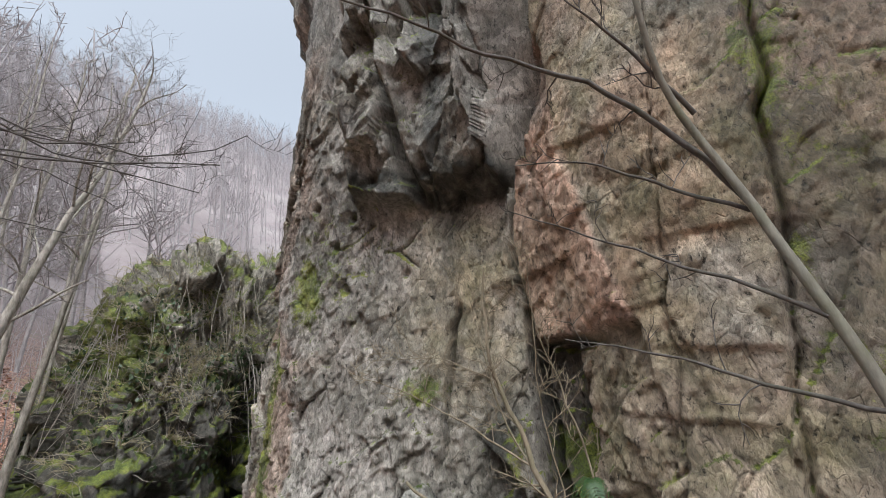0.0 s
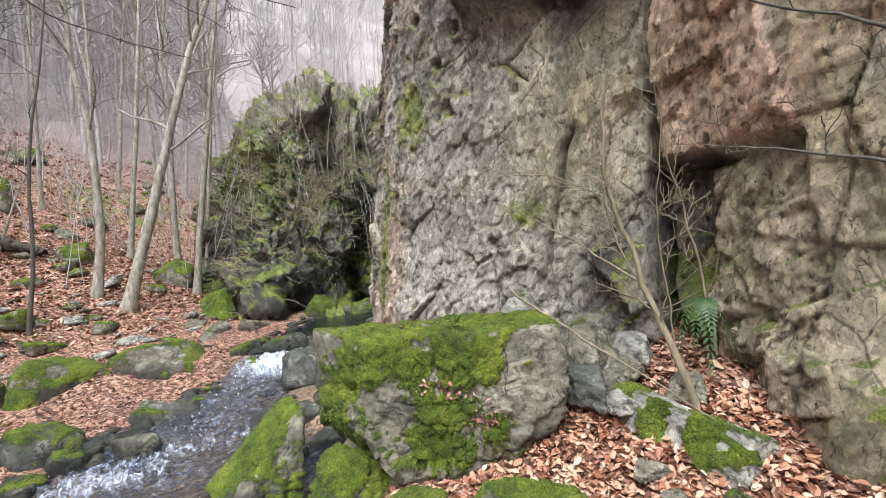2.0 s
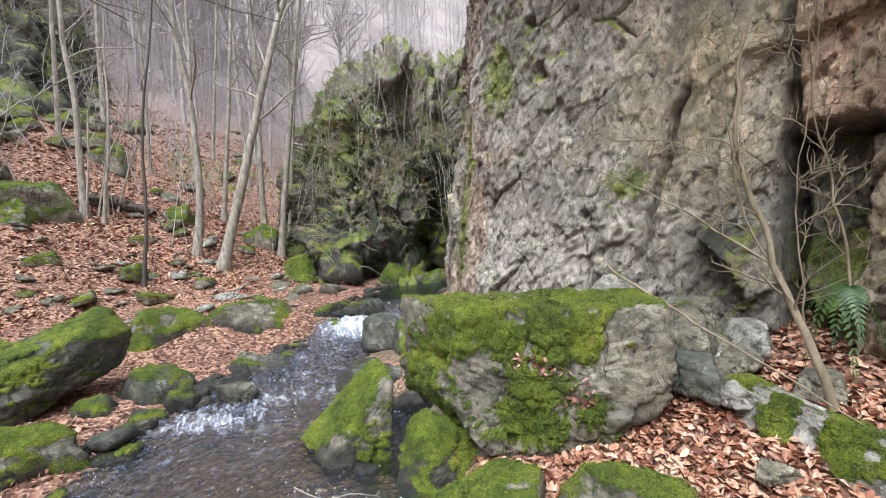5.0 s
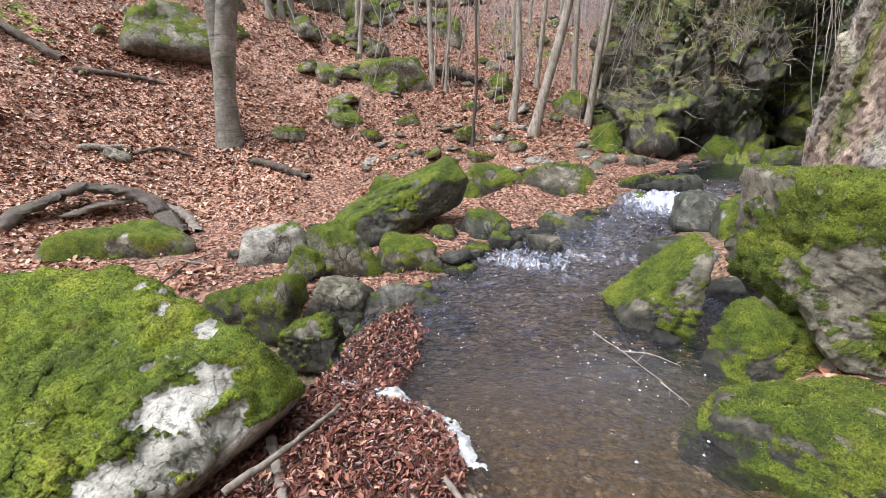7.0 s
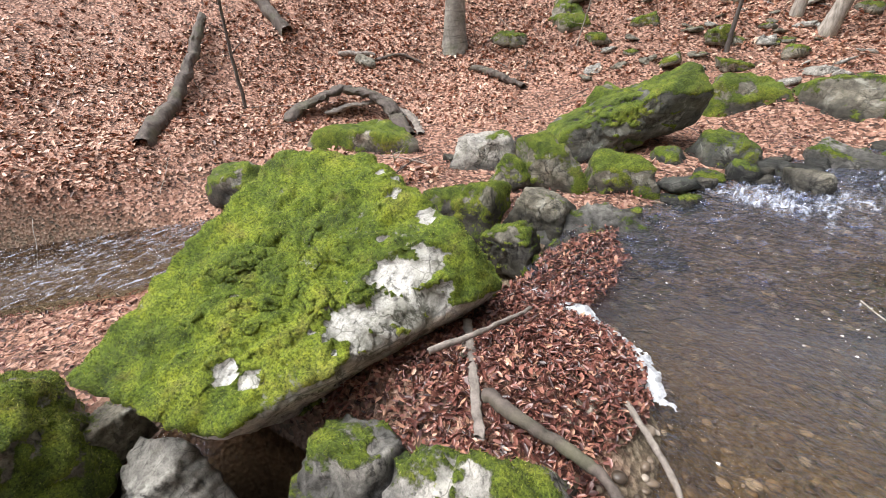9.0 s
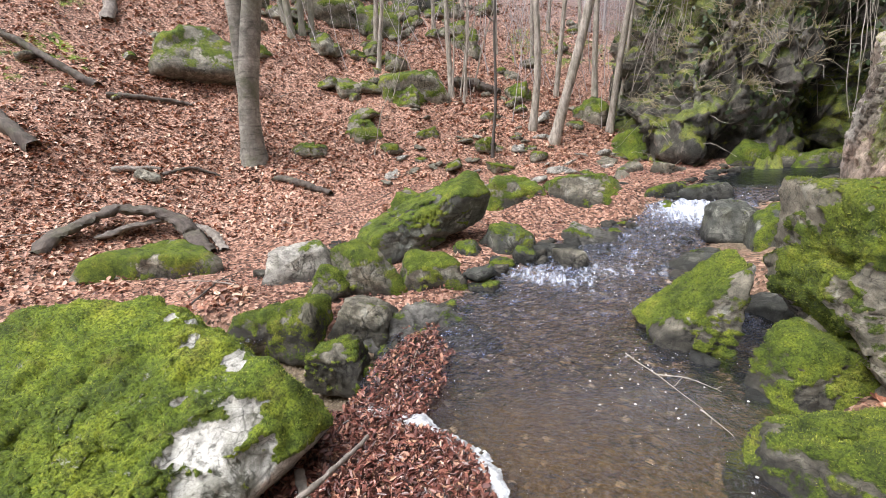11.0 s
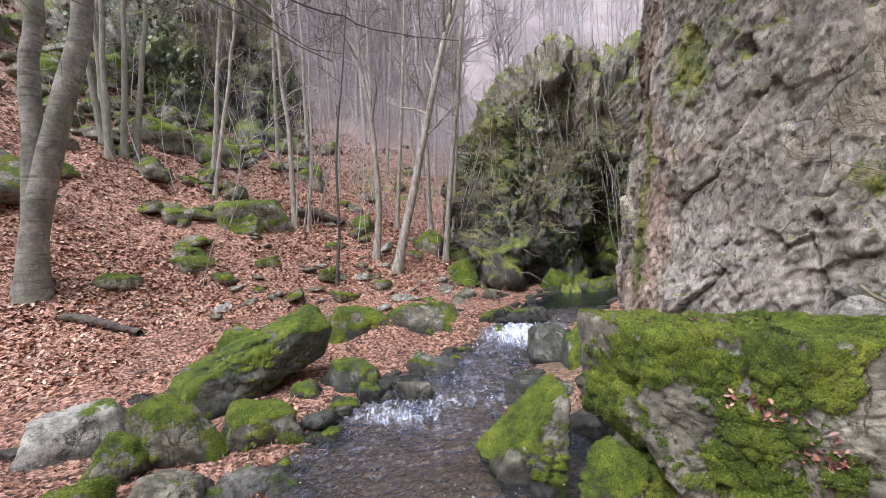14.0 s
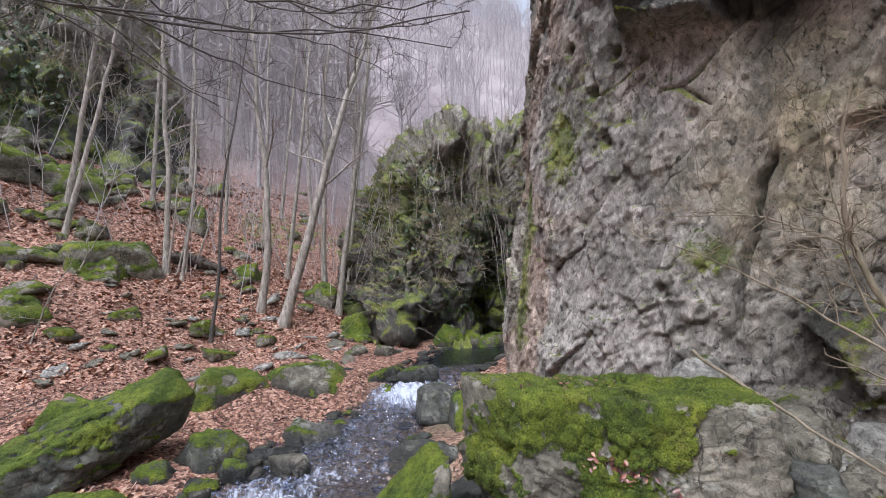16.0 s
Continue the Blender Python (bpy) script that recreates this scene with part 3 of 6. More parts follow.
# ---------------------------------------------------------------- water
def water_sheet():
    v = np.r_[np.arange(-2.6, 0.55, 0.05), np.arange(0.55, 10.5, 0.02)]
    u = np.linspace(-1, 1, 120)
    yy, uu = np.meshgrid(v, u, indexing="ij")
    cx, w = np.interp(yy, STREAM_Y, STREAM_X), np.interp(yy, STREAM_Y, STREAM_W) + 0.3
    xx = cx + uu * np.where(uu > 0, w + 0.5 * bump(yy, 3.4, 0.9), w)
    p = np.stack([xx.ravel(), yy.ravel(), 0 * xx.ravel()], 1)
    x, y = p[:, 0], p[:, 1]
    riffle = bump(y + 0.25 * x + 0.25 * fbm(p * 2.3, 3, 47), 4.22, 0.26) * bump(x, -0.05, 0.48)
    run_ = step(y, 3.9, 4.5) * (1 - step(y, 6.4, 6.8))
    casc = bump(y + 0.4 * (x - 1.75), 6.3, 0.30)
    rush = np.clip(riffle + 0.45 * run_ + casc, 0, 1.3)
    race = step(y - 0.25 * x, 2.35, 3.0) * (1 - step(y, 6.7, 7.2))
    z = water_level(y)
    z = z + ridged(p * (6.5, 9.5, 1) + 0.6 * fbm(p * 3, 2, 45)[:, None], 3, 41) * (0.004 + 0.018 * race + 0.026 * rush)
    z = z + fbm(p * (18, 24, 1), 3, 44) * (0.002 + 0.012 * race + 0.018 * rush)
    mid = np.clip(1 - np.abs(uu.ravel()) ** 3, 0.1, 1)
    foam = (0.42 * riffle + 0.34 * run_ + 0.72 * casc) * mid + 0.16 * race * bump(y, 4.0, 0.9)
    p[:, 2] = z
    return solid("stream_water_1", p, grid_faces(len(v), len(u)), WATER, foam=np.clip(foam, 0, 1), chop=0.42 + 1.1 * race)


tagged(water_sheet(), "clear shallow mountain stream with white riffles", "water", kind="structure")


def side_water():
    u = np.arange(-8.5, -2.3, 0.025)
    v = np.linspace(-1, 1, 80)
    xx, vv = np.meshgrid(u, v, indexing="ij")
    ch = np.interp(xx, [-9, -5.5, -4.6, -3.8, -2.6, -1.4, -1.0], [-3.0, 0.3, 1.15, 1.95, 2.45, 2.6, 2.6])
    cz = np.interp(xx, [-9, -5.2, -3.4, -1.2], [-0.55, -0.42, -0.3, -0.06])
    p = np.stack([xx.ravel(), (ch + vv * 1.1).ravel(), cz.ravel() + 0.17], 1)
    p[:, 2] += ridged(p * (7, 10, 1), 3, 61) * 0.02 + fbm(p * 20, 2, 62) * 0.01
    # foam whitens this channel, partly painting in silvery sky reflection on the ripples
    a = solid("stream_water_2", p, grid_faces(len(u), len(v)), WATER, foam=0.34 + 0.10 * bump(p[:, 0], -5.0, 1.2), chop=np.full(len(p), 1.0))
    tagged(a, "narrow side channel running behind the mossy boulder", "water", kind="structure")
    q = np.meshgrid(np.linspace(-3.2, -0.9, 50), np.linspace(-0.7, 0.8, 40), indexing="ij")
    p = np.stack([q[0].ravel(), q[1].ravel(), np.full(q[0].size, -0.42)], 1)
    p[:, 2] += fbm(p * 6, 2, 63) * 0.004
    b = solid("stream_water_3", p, grid_faces(50, 40), WATER, foam=np.full(len(p), 0.02), chop=np.full(len(p), 0.2))
    tagged(b, "dark still water in the hollow under the boulder", "water", kind="structure")


side_water()


# ---------------------------------------------------------------- rock shapes
def face_normals(verts, faces):
    """A normal for every point."""
    a, b, c = verts[faces[:, 0]], verts[faces[:, 1]], verts[faces[:, 2]]
    n = np.cross(b - a, c - a)
    out = np.zeros_like(verts)
    for k in range(faces.shape[1]):
        np.add.at(out, faces[:, k], n)
    return out / np.maximum(np.linalg.norm(out, axis=1, keepdims=True), 1e-9)


def unit_ball(level):
    bm = bmesh.new()
    bmesh.ops.create_icosphere(bm, subdivisions=level, radius=1.0)
    v = np.array([x.co for x in bm.verts])
    f = np.array([[x.index for x in q.verts] for q in bm.faces])
    bm.free()
    return v / np.linalg.norm(v, axis=1, keepdims=True), f


BALLS = {n: unit_ball(n) for n in (3, 4, 5, 6, 7)}


def rock_shape(planes, level, seed, edge=11, rough=0.05, size=1.0):
    """Points of a rock bounded by planes (normal, distance from its middle), with worn edges and a rough skin."""
    d, f = BALLS[level]
    total = 0.0
    for nrm, dist in planes:
        nv = np.array(nrm, float)
        total = total + (np.maximum(d @ (nv / np.linalg.norm(nv)), 0) / dist) ** edge
    v = d * (total ** (-1.0 / edge))[:, None]
    q = v / size * 2.2 + seed * 7.7
    warp = np.stack([fbm(q * 1.1, 3, seed + k) for k in (1, 2, 3)], 1) * 0.25
    e1, c1, t1 = facets((q + warp) * 0.75, seed)
    e2, c2, t2 = facets((q + warp) * 2.1, seed + 40)
    e3, c3, t3 = facets((q + warp) * 5.5, seed + 80)
    skin = fbm(q * 0.8, 4, seed) * 0.8 + (c1 - 0.5) * 0.25 + t1 * 1.0 + (c2 - 0.5) * 0.18 + t2 * 0.6 - 0.25 * (1 - step(e2, 0, 0.06))
    bed = (q + warp * 0.5) @ np.array([0.25, 0.2, 0.95]) * 3.2
    skin = skin + ((c3 - 0.5) * 0.14 + t3 * 0.4) + fbm(q * 9.0, 3, seed + 5) * 0.14 + 0.45 * (fract_hash(np.floor(bed), np.zeros(len(bed)), np.zeros(len(bed)), seed) - 0.5)
    v = v + d * (skin * rough * size)[:, None]
    return v, f


def random_planes(half, rng, cuts=5):
    hx, hy, hz = (h * 0.98 for h in half)
    tip = lambda k: rng.uniform(-k, k)
    out = [((1, tip(.5), rng.uniform(-.1, .6)), hx), ((-1, tip(.5), rng.uniform(-.1, .6)), hx), ((tip(.5), 1, rng.uniform(-.1, .6)), hy),
           ((tip(.5), -1, rng.uniform(-.1, .6)), hy), ((tip(.35), tip(.35), 1), hz), ((0, 0, -1), hz)]
    for _ in range(cuts):
        a, e = rng.uniform(0, 6.28), rng.uniform(-.1, 1.1)
        nv = np.array([math.cos(a) * math.cos(e), math.sin(a) * math.cos(e), math.sin(e)])
        out.append((nv, rng.uniform(0.85, 1.15) * float(np.linalg.norm(nv * (hx, hy, hz))) * 1.12))
    return out


def tufts(ob, v, f, m, seed, blade, density=9000, length=0.016):
    """Short blades of moss standing on the green parts of a rock."""
    rng = np.random.default_rng(seed)
    a, b, c = v[f[:, 0]], v[f[:, 1]], v[f[:, 2]]
    cr = np.cross(b - a, c - a)
    area = np.linalg.norm(cr, axis=1) / 2
    w = area * (m[f].mean(1) > 0.55)
    n_ = int(min(w.sum() * density, 26000))
    if n_ < 20:
        return
    k = rng.choice(len(f), n_, p=w / w.sum())
    r1, r2 = np.sqrt(rng.random(n_)), rng.random(n_)
    p = (1 - r1)[:, None] * a[k] + (r1 * (1 - r2))[:, None] * b[k] + (r1 * r2)[:, None] * c[k]
    nv = cr[k] / np.maximum(2 * area[k][:, None], 1e-9)
    way = nv * 0.7 + rng.normal(0, 0.45, (n_, 3)) + (0, 0, 0.25)
    way /= np.linalg.norm(way, axis=1, keepdims=True)
    side = np.cross(way, rng.normal(0, 1, (n_, 3)))
    side /= np.maximum(np.linalg.norm(side, axis=1, keepdims=True), 1e-9)
    ln = length * rng.uniform(0.5, 1.3, n_)[:, None]
    p = p - nv * 0.003
    pts = np.stack([p - side * 0.0022, p + side * 0.0022, p + way * ln], 1).reshape(-1, 3)
    part_ = solid("moss", pts, np.arange(3 * n_).reshape(-1, 3), blade, ob)
    tagged(part_, "fuzzy bright green moss", kind="stuff")


def boulder(label, centre, half, yaw=0.0, seed=1, moss=0.5, mat=None, planes=None, level=4, tilt=(0, 0), rough=0.06, name="boulder", wet=0.0, thick=0.026, edge=20, lean=(0, 0, 1), bare=(), green=(), cushions=1.0, sides=0.0, holes=1.0):
    """One rock. moss: 0 bare to 1 covered all over, from the top downwards."""
    rng = random.Random(seed)
    size = max(half)
    v, f = rock_shape(planes or random_planes(half, rng), level, seed, edge, rough, size)
    v = v @ np.array(pose(0, 0, 0, tilt[0], tilt[1], yaw).to_3x3()).T
    nv = face_normals(v, f)
    p = v + np.array(centre)
    up = nv @ (np.array(lean, float) / np.linalg.norm(lean))
    m = np.clip(0.5 + 0.72 * (up - 1) + 1.0 * (moss - 0.3) + 0.06 + 0.65 * fbm(p * 3.6, 4, seed + 9), 0, 1) if moss > 0 else np.zeros(len(p))
    if sides:
        m = np.maximum(m, sides * step(fbm(p * 1.9 + 3, 4, seed + 14), -0.08, 0.3) + 0.25 * fbm(p * 7, 3, seed + 15))
    if moss > 0:
        m = m * step(up + 0.35 * fbm(p * 4.4, 3, seed + 16), -0.35, 0.05) * (1 - 0.8 * step(fbm(p * 5.2, 4, seed + 17), 0.24, 0.40) * holes)
    for bx_, by_, bz_, br_ in bare:
        gap = np.linalg.norm(p - (bx_, by_, bz_), axis=1) / br_ + 1.0 * fbm(p * 11, 4, seed + 6) + 0.5 * fbm(p * 34, 2, seed + 7)
        m = m * step(gap, 0.85, 1.15)
    for bx_, by_, bz_, br_ in green:
        gap = np.linalg.norm(p - (bx_, by_, bz_), axis=1) / br_ + 0.9 * fbm(p * 9, 4, seed + 6) + 0.4 * fbm(p * 30, 2, seed + 7)
        m = np.maximum(m, 0.85 * (1 - step(gap, 0.7, 1.2)))
    ew, cw, tw_ = facets((p + 0.10 * np.stack([fbm(p * 4, 2, seed + k) for k in (3, 4, 5)], 1)) * (4.2, 4.2, 5), seed + 50)
    cushion = step(m, 0.4, 0.65) * (0.5 + cushions * (0.55 * step(ew, 0.0, 0.7) + 0.55 * fbm(p * 8, 3, seed + 2) + 0.22 * fbm(p * 30, 2, seed + 3))) * thick
    v = v + nv * cushion[:, None]
    waterline = wet * (1 - step(p[:, 2] - water_level(p[:, 1]) + 0.04 * fbm(p * 6, 2, seed + 18), 0.05, 0.20))
    ob = solid(name, v, f, mat or ROCK_GREY, moss=m, wet=waterline)
    ob.location = centre
    if math.hypot(centre[0], centre[1]) < 4.6 and moss > 0.3:
        tufts(ob, v, f, m, seed, MOSS_BLADE if mat is ROCK_WHITE else MOSS_DULL)
    return tagged(ob, label, "rock", "rocks beside the stream")


# ---------------------------------------------------------------- cliff
CLIFF_X = [13.0, 9.0, 5.8, 4.0, 3.36, 3.05, 3.0, 3.2, 3.45, 3.6, 3.8, 3.68, 3.45, 3.42, 3.45, 3.5, 3.3, 2.6]
CLIFF_Y = [9.6, 8.8, 7.9, 6.9, 6.1, 5.3, 4.4, 3.4, 2.7, 2.2, 1.7, 1.25, 0.85, 0.45, -0.3, -1.6, -4.0, -9.0]


def cliff_surface():
    """The rock wall beside the stream, as a sheet over the way along its foot and the height."""
    cx, cy = np.array(CLIFF_X), np.array(CLIFF_Y)
    run = np.r_[0, np.cumsum(np.hypot(np.diff(cx), np.diff(cy)))]
    near = run[3]
    far_end = run[15]
    ss = spaced(0, run[-1], near, far_end, 0.018, 1.15, 0.5)
    zs = spaced(-0.9, 17.0, 0.4, 5.6, 0.018, 1.06, 0.3)
    sx, sy = np.interp(ss, run, cx), np.interp(ss, run, cy)
    kern = np.hanning(55)
    kern /= kern.sum()
    fx = np.convolve(np.pad(sx, 27, "edge"), kern, "valid")
    fy = np.convolve(np.pad(sy, 27, "edge"), kern, "valid")
    tx, ty = np.gradient(fx), np.gradient(fy)
    ln = np.hypot(tx, ty)
    ox, oy = ty / ln, -tx / ln  # outwards, to the stream
    S, Z = np.meshgrid(np.arange(len(ss)), zs, indexing="ij")
    S, Z = S.ravel(), Z.ravel()
    bx, by, nx, ny = fx[S], fy[S], ox[S], oy[S]
    y = by
    p = np.stack([bx, by, Z], 1)
    red = step(1.74 - 0.32 * np.clip(Z - 3.2, 0, 3) - y + 0.12 * fbm(p * 2.0, 3, 71), -0.08, 0.12)
    # the wall leans back with height at its far corner and bulges over the hollow
    d = -0.10 * np.clip(Z - 1.2, 0, 8) * step(y, 3.6, 5.6)
    d += 0.30 * bump(Z, 0.6, 0.7) * step(y, 2.0, 3.2) * 0.5
    # stepped overhang over the hollow, two tiers with split blocks above
    seam = 1.76 - 0.32 * np.clip(Z - 3.2, 0, 3)
    win = step(y - seam, 0.0, 0.10) * (1 - step(y + 0.10 * fbm(p * 2.5, 3, 69), 3.30, 3.50))
    win2 = step(y - seam, 0.02, 0.14) * (1 - step(y - 0.12 * (Z - 4.3), 2.52, 2.66))
    er, cr, tr = facets(np.stack([bx, by + 0.35 * Z, Z - 0.3 * by], 1) * (1.6, 2.9, 1.3), 70)
    lip = 3.66 + 0.24 * (y - 1.4) + 0.10 * (cr - 0.5)
    lip2 = 3.88 + 0.25 * (y - 1.5) + 0.12 * (cr - 0.5)
    d += 0.34 * step(Z, lip - 0.06, lip + 0.05) * win * step(y, 2.55, 2.72)
    d += 0.44 * step(Z, lip2 - 0.20, lip2 + 0.04) * win2
    high = step(Z, lip, lip + 0.2) * (1 - step(Z, 6.6, 7.6))
    d += ((cr - 0.5) * 0.20 + tr * 0.26) * np.maximum(win, win2) * high
    d -= 0.30 * bump(y - 2.72 - 0.10 * (Z - 4.5), 0, 0.07) * high * step(Z, lip2 - 0.1, lip2 + 0.1) * (1 - step(Z, 5.6, 6.2))
    d -= 0.26 * bump(y - 1.62 + 0.30 * (Z - 4.6), 0, 0.07) * step(Z, 4.1, 4.3) * (1 - step(Z, 5.6, 6.0))
    d += 0.35 * step(Z, 8.6, 9.6) * step(y, 3.0, 4.5)
    # red block over the slot, smoother slabs beyond it
    joint = 0.74 + 0.30 * np.clip(2.3 - Z, -2, 1) * -0.4 + 0.05 * fbm(p * (0, 0, 2.5), 3, 74)
    over = step(Z, 2.22, 2.34)
    block = step(1.72 - 0.32 * np.clip(Z - 3.2, 0, 3) - y, -0.03, 0.05) * step(y - joint, -0.03, 0.04) * over * (1 - step(Z, 4.2, 4.8))
    slab = step(joint - y, -0.03, 0.03)
    d += 0.10 * block + 0.06 * slab
    d += 0.25 * (1 - step(Z, 0.6, 1.5)) * bump(y, 0.4, 0.5)
    yj = y + 0.07 * fbm(p * 3.3, 4, 77)
    slot_w = step(yj, 1.15, 1.27) * (1 - step(y, 1.74, 1.82))
    d -= 0.15 * bump(Z, 2.24 - 0.10 * (1.5 - y) + 0.03 * fbm(p * 5, 3, 78), 0.04) * slot_w
    pit_zone = step(yj, 1.30, 1.42) * (1 - step(y, 1.76, 1.84)) * (1 - step(Z, 2.2, 2.3))
    d -= 0.12 * pit_zone
    cleft = 1.74 - 0.32 * np.clip(Z - 3.2, 0, 3) + 0.03 * fbm(p * (0, 0, 3.2), 3, 73)
    d -= 0.34 * bump(y, cleft, 0.04) * step(Z, 0.4, 0.9)
    crack = 2.50 - 0.22 * (Z - 2.3) + 0.05 * fbm(p * (0, 0, 4), 3, 75)
    d -= 0.17 * bump(y, crack, 0.026) * (1 - step(Z, 2.6, 2.9)) * step(Z, 1.2, 1.5)
    crack = 0.42 + 0.05 * fbm(p * (0, 0, 5), 3, 76) - 0.18 * (Z - 2.6)
    d -= 0.06 * bump(y, crack, 0.014)
    crack = -0.02 - 0.21 * (Z - 1.7) + 0.06 * fbm(p * (0, 0, 3), 3, 79)
    d -= 0.12 * bump(y, crack, 0.02) + 0.05 * step(crack - y, -0.02, 0.03)
    # broken faces in four sizes, drawn out along the dip of the beds
    q = p
    smooth_wall = step(y, 1.75, 2.0) * (1 - step(y, 2.9, 3.4)) * step(Z, 1.9, 2.6) * (1 - step(Z, 3.7, 4.1))
    knob = (1 - 0.7 * smooth_wall) * (1 - 0.85 * slab) * (1 - 0.25 * block)
    warp = np.stack([fbm(q * 2.1, 4, 81), fbm(q * 2.1, 4, 82), fbm(q * 2.1, 4, 83)], 1) * 0.05

    def dipped(w, along, across):
        r = q + warp * w
        return np.stack([r[:, 0] * across, (0.87 * r[:, 1] + 0.5 * r[:, 2]) * across, (-0.5 * r[:, 1] + 0.87 * r[:, 2]) * along], 1)

    ea, ca, ta = facets(dipped(1.0, 0.55, 1.2) + 3, 84)
    eb, cb, tb_ = facets(dipped(1.0, 1.5, 3.2), 86)
    ec, cc, tc = facets(dipped(0.8, 4.2, 8.5), 88)
    ed, cd, td = facets(dipped(0.5, 12.0, 21.0), 89)
    d += fbm(q * 0.55, 4, 90) * 0.09
    d += ((ca - 0.5) * 0.07 + ta * 0.16) * (0.3 + 0.7 * knob)
    d += ((cb - 0.5) * 0.022 + tb_ * 0.055) * (0.15 + 0.85 * knob)
    d += ((cc - 0.5) * 0.013 + tc * 0.030) * (0.3 + 0.7 * knob) + ((cd - 0.5) * 0.010 + td * 0.018) * (0.5 + 0.5 * knob)
    d -= (0.07 - 0.05 * slab) * (1 - step(ea, 0.0, 0.022)) * step(fbm(q * 0.9, 2, 78), -0.1, 0.1)
    d -= 0.025 * (1 - step(eb, 0.0, 0.035)) * step(fbm(q * 1.1, 2, 80), 0.0, 0.15) * (0.2 + 0.8 * knob)
    d += fbm(q * 30, 2, 92) * 0.003
    # weathered pockets in the knobbly part
    h1, h2, hc = worley(q * (3.4, 3.4, 3.0) + 1.5 * warp, 93)
    d -= 0.13 * (1 - step(h1, 0.12, 0.26)) * step(hc, 0.55, 0.6) * step(y, 2.5, 3.2)
    # ledges stepping down the slabs
    for lz, ly, lw, dep in ((1.62, 0.55, 0.5, 0.03), (2.02, 0.25, 0.4, 0.03), (2.75, 0.1, 0.5, 0.025), (3.3, 0.3, 0.4, 0.03), (1.2, 0.9, 0.35, 0.025), (3.8, 0.9, 0.6, 0.03)):
        cut = lz + 0.14 * (y - ly) + 0.05 * fbm(q * 3.1, 3, int(lz * 100))
        d += dep * (1 - step(Z, cut - 0.012, cut + 0.012)) * step(Z, cut - 0.22, cut - 0.03) * bump(y, ly, lw) * -1
    pts = np.stack([bx + nx * d, by + ny * d, Z], 1)
    sag = np.clip(Z - 11, 0, 9)
    pts[:, 0] -= nx * sag * 0.9
    pts[:, 1] -= ny * sag * 0.9
    faces = grid_faces(len(ss), len(zs))
    nv = face_normals(pts, faces)
    sign = np.sign(np.mean(nv[:, 0] * nx + nv[:, 1] * ny))
    if sign < 0:
        faces, nv = faces[:, ::-1], -nv
    # moss: ledges, the damp foot, the seam near the cleft
    moss = 0.08 + 0.5 * step(nv[:, 2], 0.25, 0.7) + 0.30 * step(fbm(q * 0.8, 4, 96), 0.15, 0.45)
    moss += 0.36 * (1 - step(Z, 0.9, 1.3)) * (1 - step(y, 0.3, 0.9)) + 0.34 * step(-y, 0.0, 0.35) * step(fbm(q * 1.3, 3, 101), -0.35, 0.1) + 0.25 * bump(y, crack, 0.15) + 0.2 * bump(y, 0.45, 0.3) * bump(Z, 2.5, 0.3)
    moss += 0.35 * pit_zone * (1 - step(Z, 1.3, 1.8)) + 0.7 * bump(y, 4.3, 0.40) * bump(Z, 3.3, 0.6) + 0.6 * bump(y, 5.3, 0.3) * step(Z, 0.5, 1.5) * (1 - step(Z, 3.0, 3.6))
    moss += 0.7 * bump(y, 2.8, 0.24) * bump(Z, 2.02, 0.2) + 0.5 * bump(y, 2.0, 0.2) * bump(Z, 1.3, 0.4) + 0.25 * bump(y, 1.6, 0.15) * bump(Z, 2.7, 0.3)
    streak = bump(y, 2.36 - 0.08 * (Z - 3.4) + 0.05 * fbm(q * 3, 2, 99), 0.15) * step(Z, 2.75, 3.2)
    # damp zones, plus shade painted on the overhang's underside and in the slot
    # the end slabs, upper blocks and high far corner are simply toned darker
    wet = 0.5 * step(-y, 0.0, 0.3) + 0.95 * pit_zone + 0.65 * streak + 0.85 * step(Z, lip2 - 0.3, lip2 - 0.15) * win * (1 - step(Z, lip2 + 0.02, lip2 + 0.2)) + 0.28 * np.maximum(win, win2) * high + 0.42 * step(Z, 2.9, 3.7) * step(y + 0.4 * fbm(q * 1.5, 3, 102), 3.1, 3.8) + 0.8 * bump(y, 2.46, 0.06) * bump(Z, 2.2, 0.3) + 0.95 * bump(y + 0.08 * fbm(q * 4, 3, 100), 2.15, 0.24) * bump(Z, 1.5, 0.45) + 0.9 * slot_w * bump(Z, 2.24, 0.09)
    ochre = 0.95 * bump(y, 2.25, 0.6) * bump(Z, 2.8, 1.3) + 0.95 * slab * step(fbm(q * 0.9, 3, 95), -0.7, -0.1) + 0.9 * (1 - over) * step(1.4 - y, 0, 0.2) + 0.3 * step(fbm(q * 0.7, 3, 97), 0.1, 0.4)
    reds = np.clip(block * (0.85 + 0.4 * fbm(q * 1.5, 3, 98)) + red * (1 - block) * (0.4 + 0.45 * over) * step(fbm(q * (0.9, 0.9, 1.3), 3, 94), -0.4, 0.05) + 0.45 * step(y, 3.4, 4.6) * step(fbm(q * 1.2, 3, 91), 0.0, 0.3), 0, 1)
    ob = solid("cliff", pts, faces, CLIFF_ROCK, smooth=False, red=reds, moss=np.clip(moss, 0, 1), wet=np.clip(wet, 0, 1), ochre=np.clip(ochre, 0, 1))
    return tagged(ob, "tall rough grey and reddish rock wall beside the stream", "cliff", kind="structure")


cliff_surface()


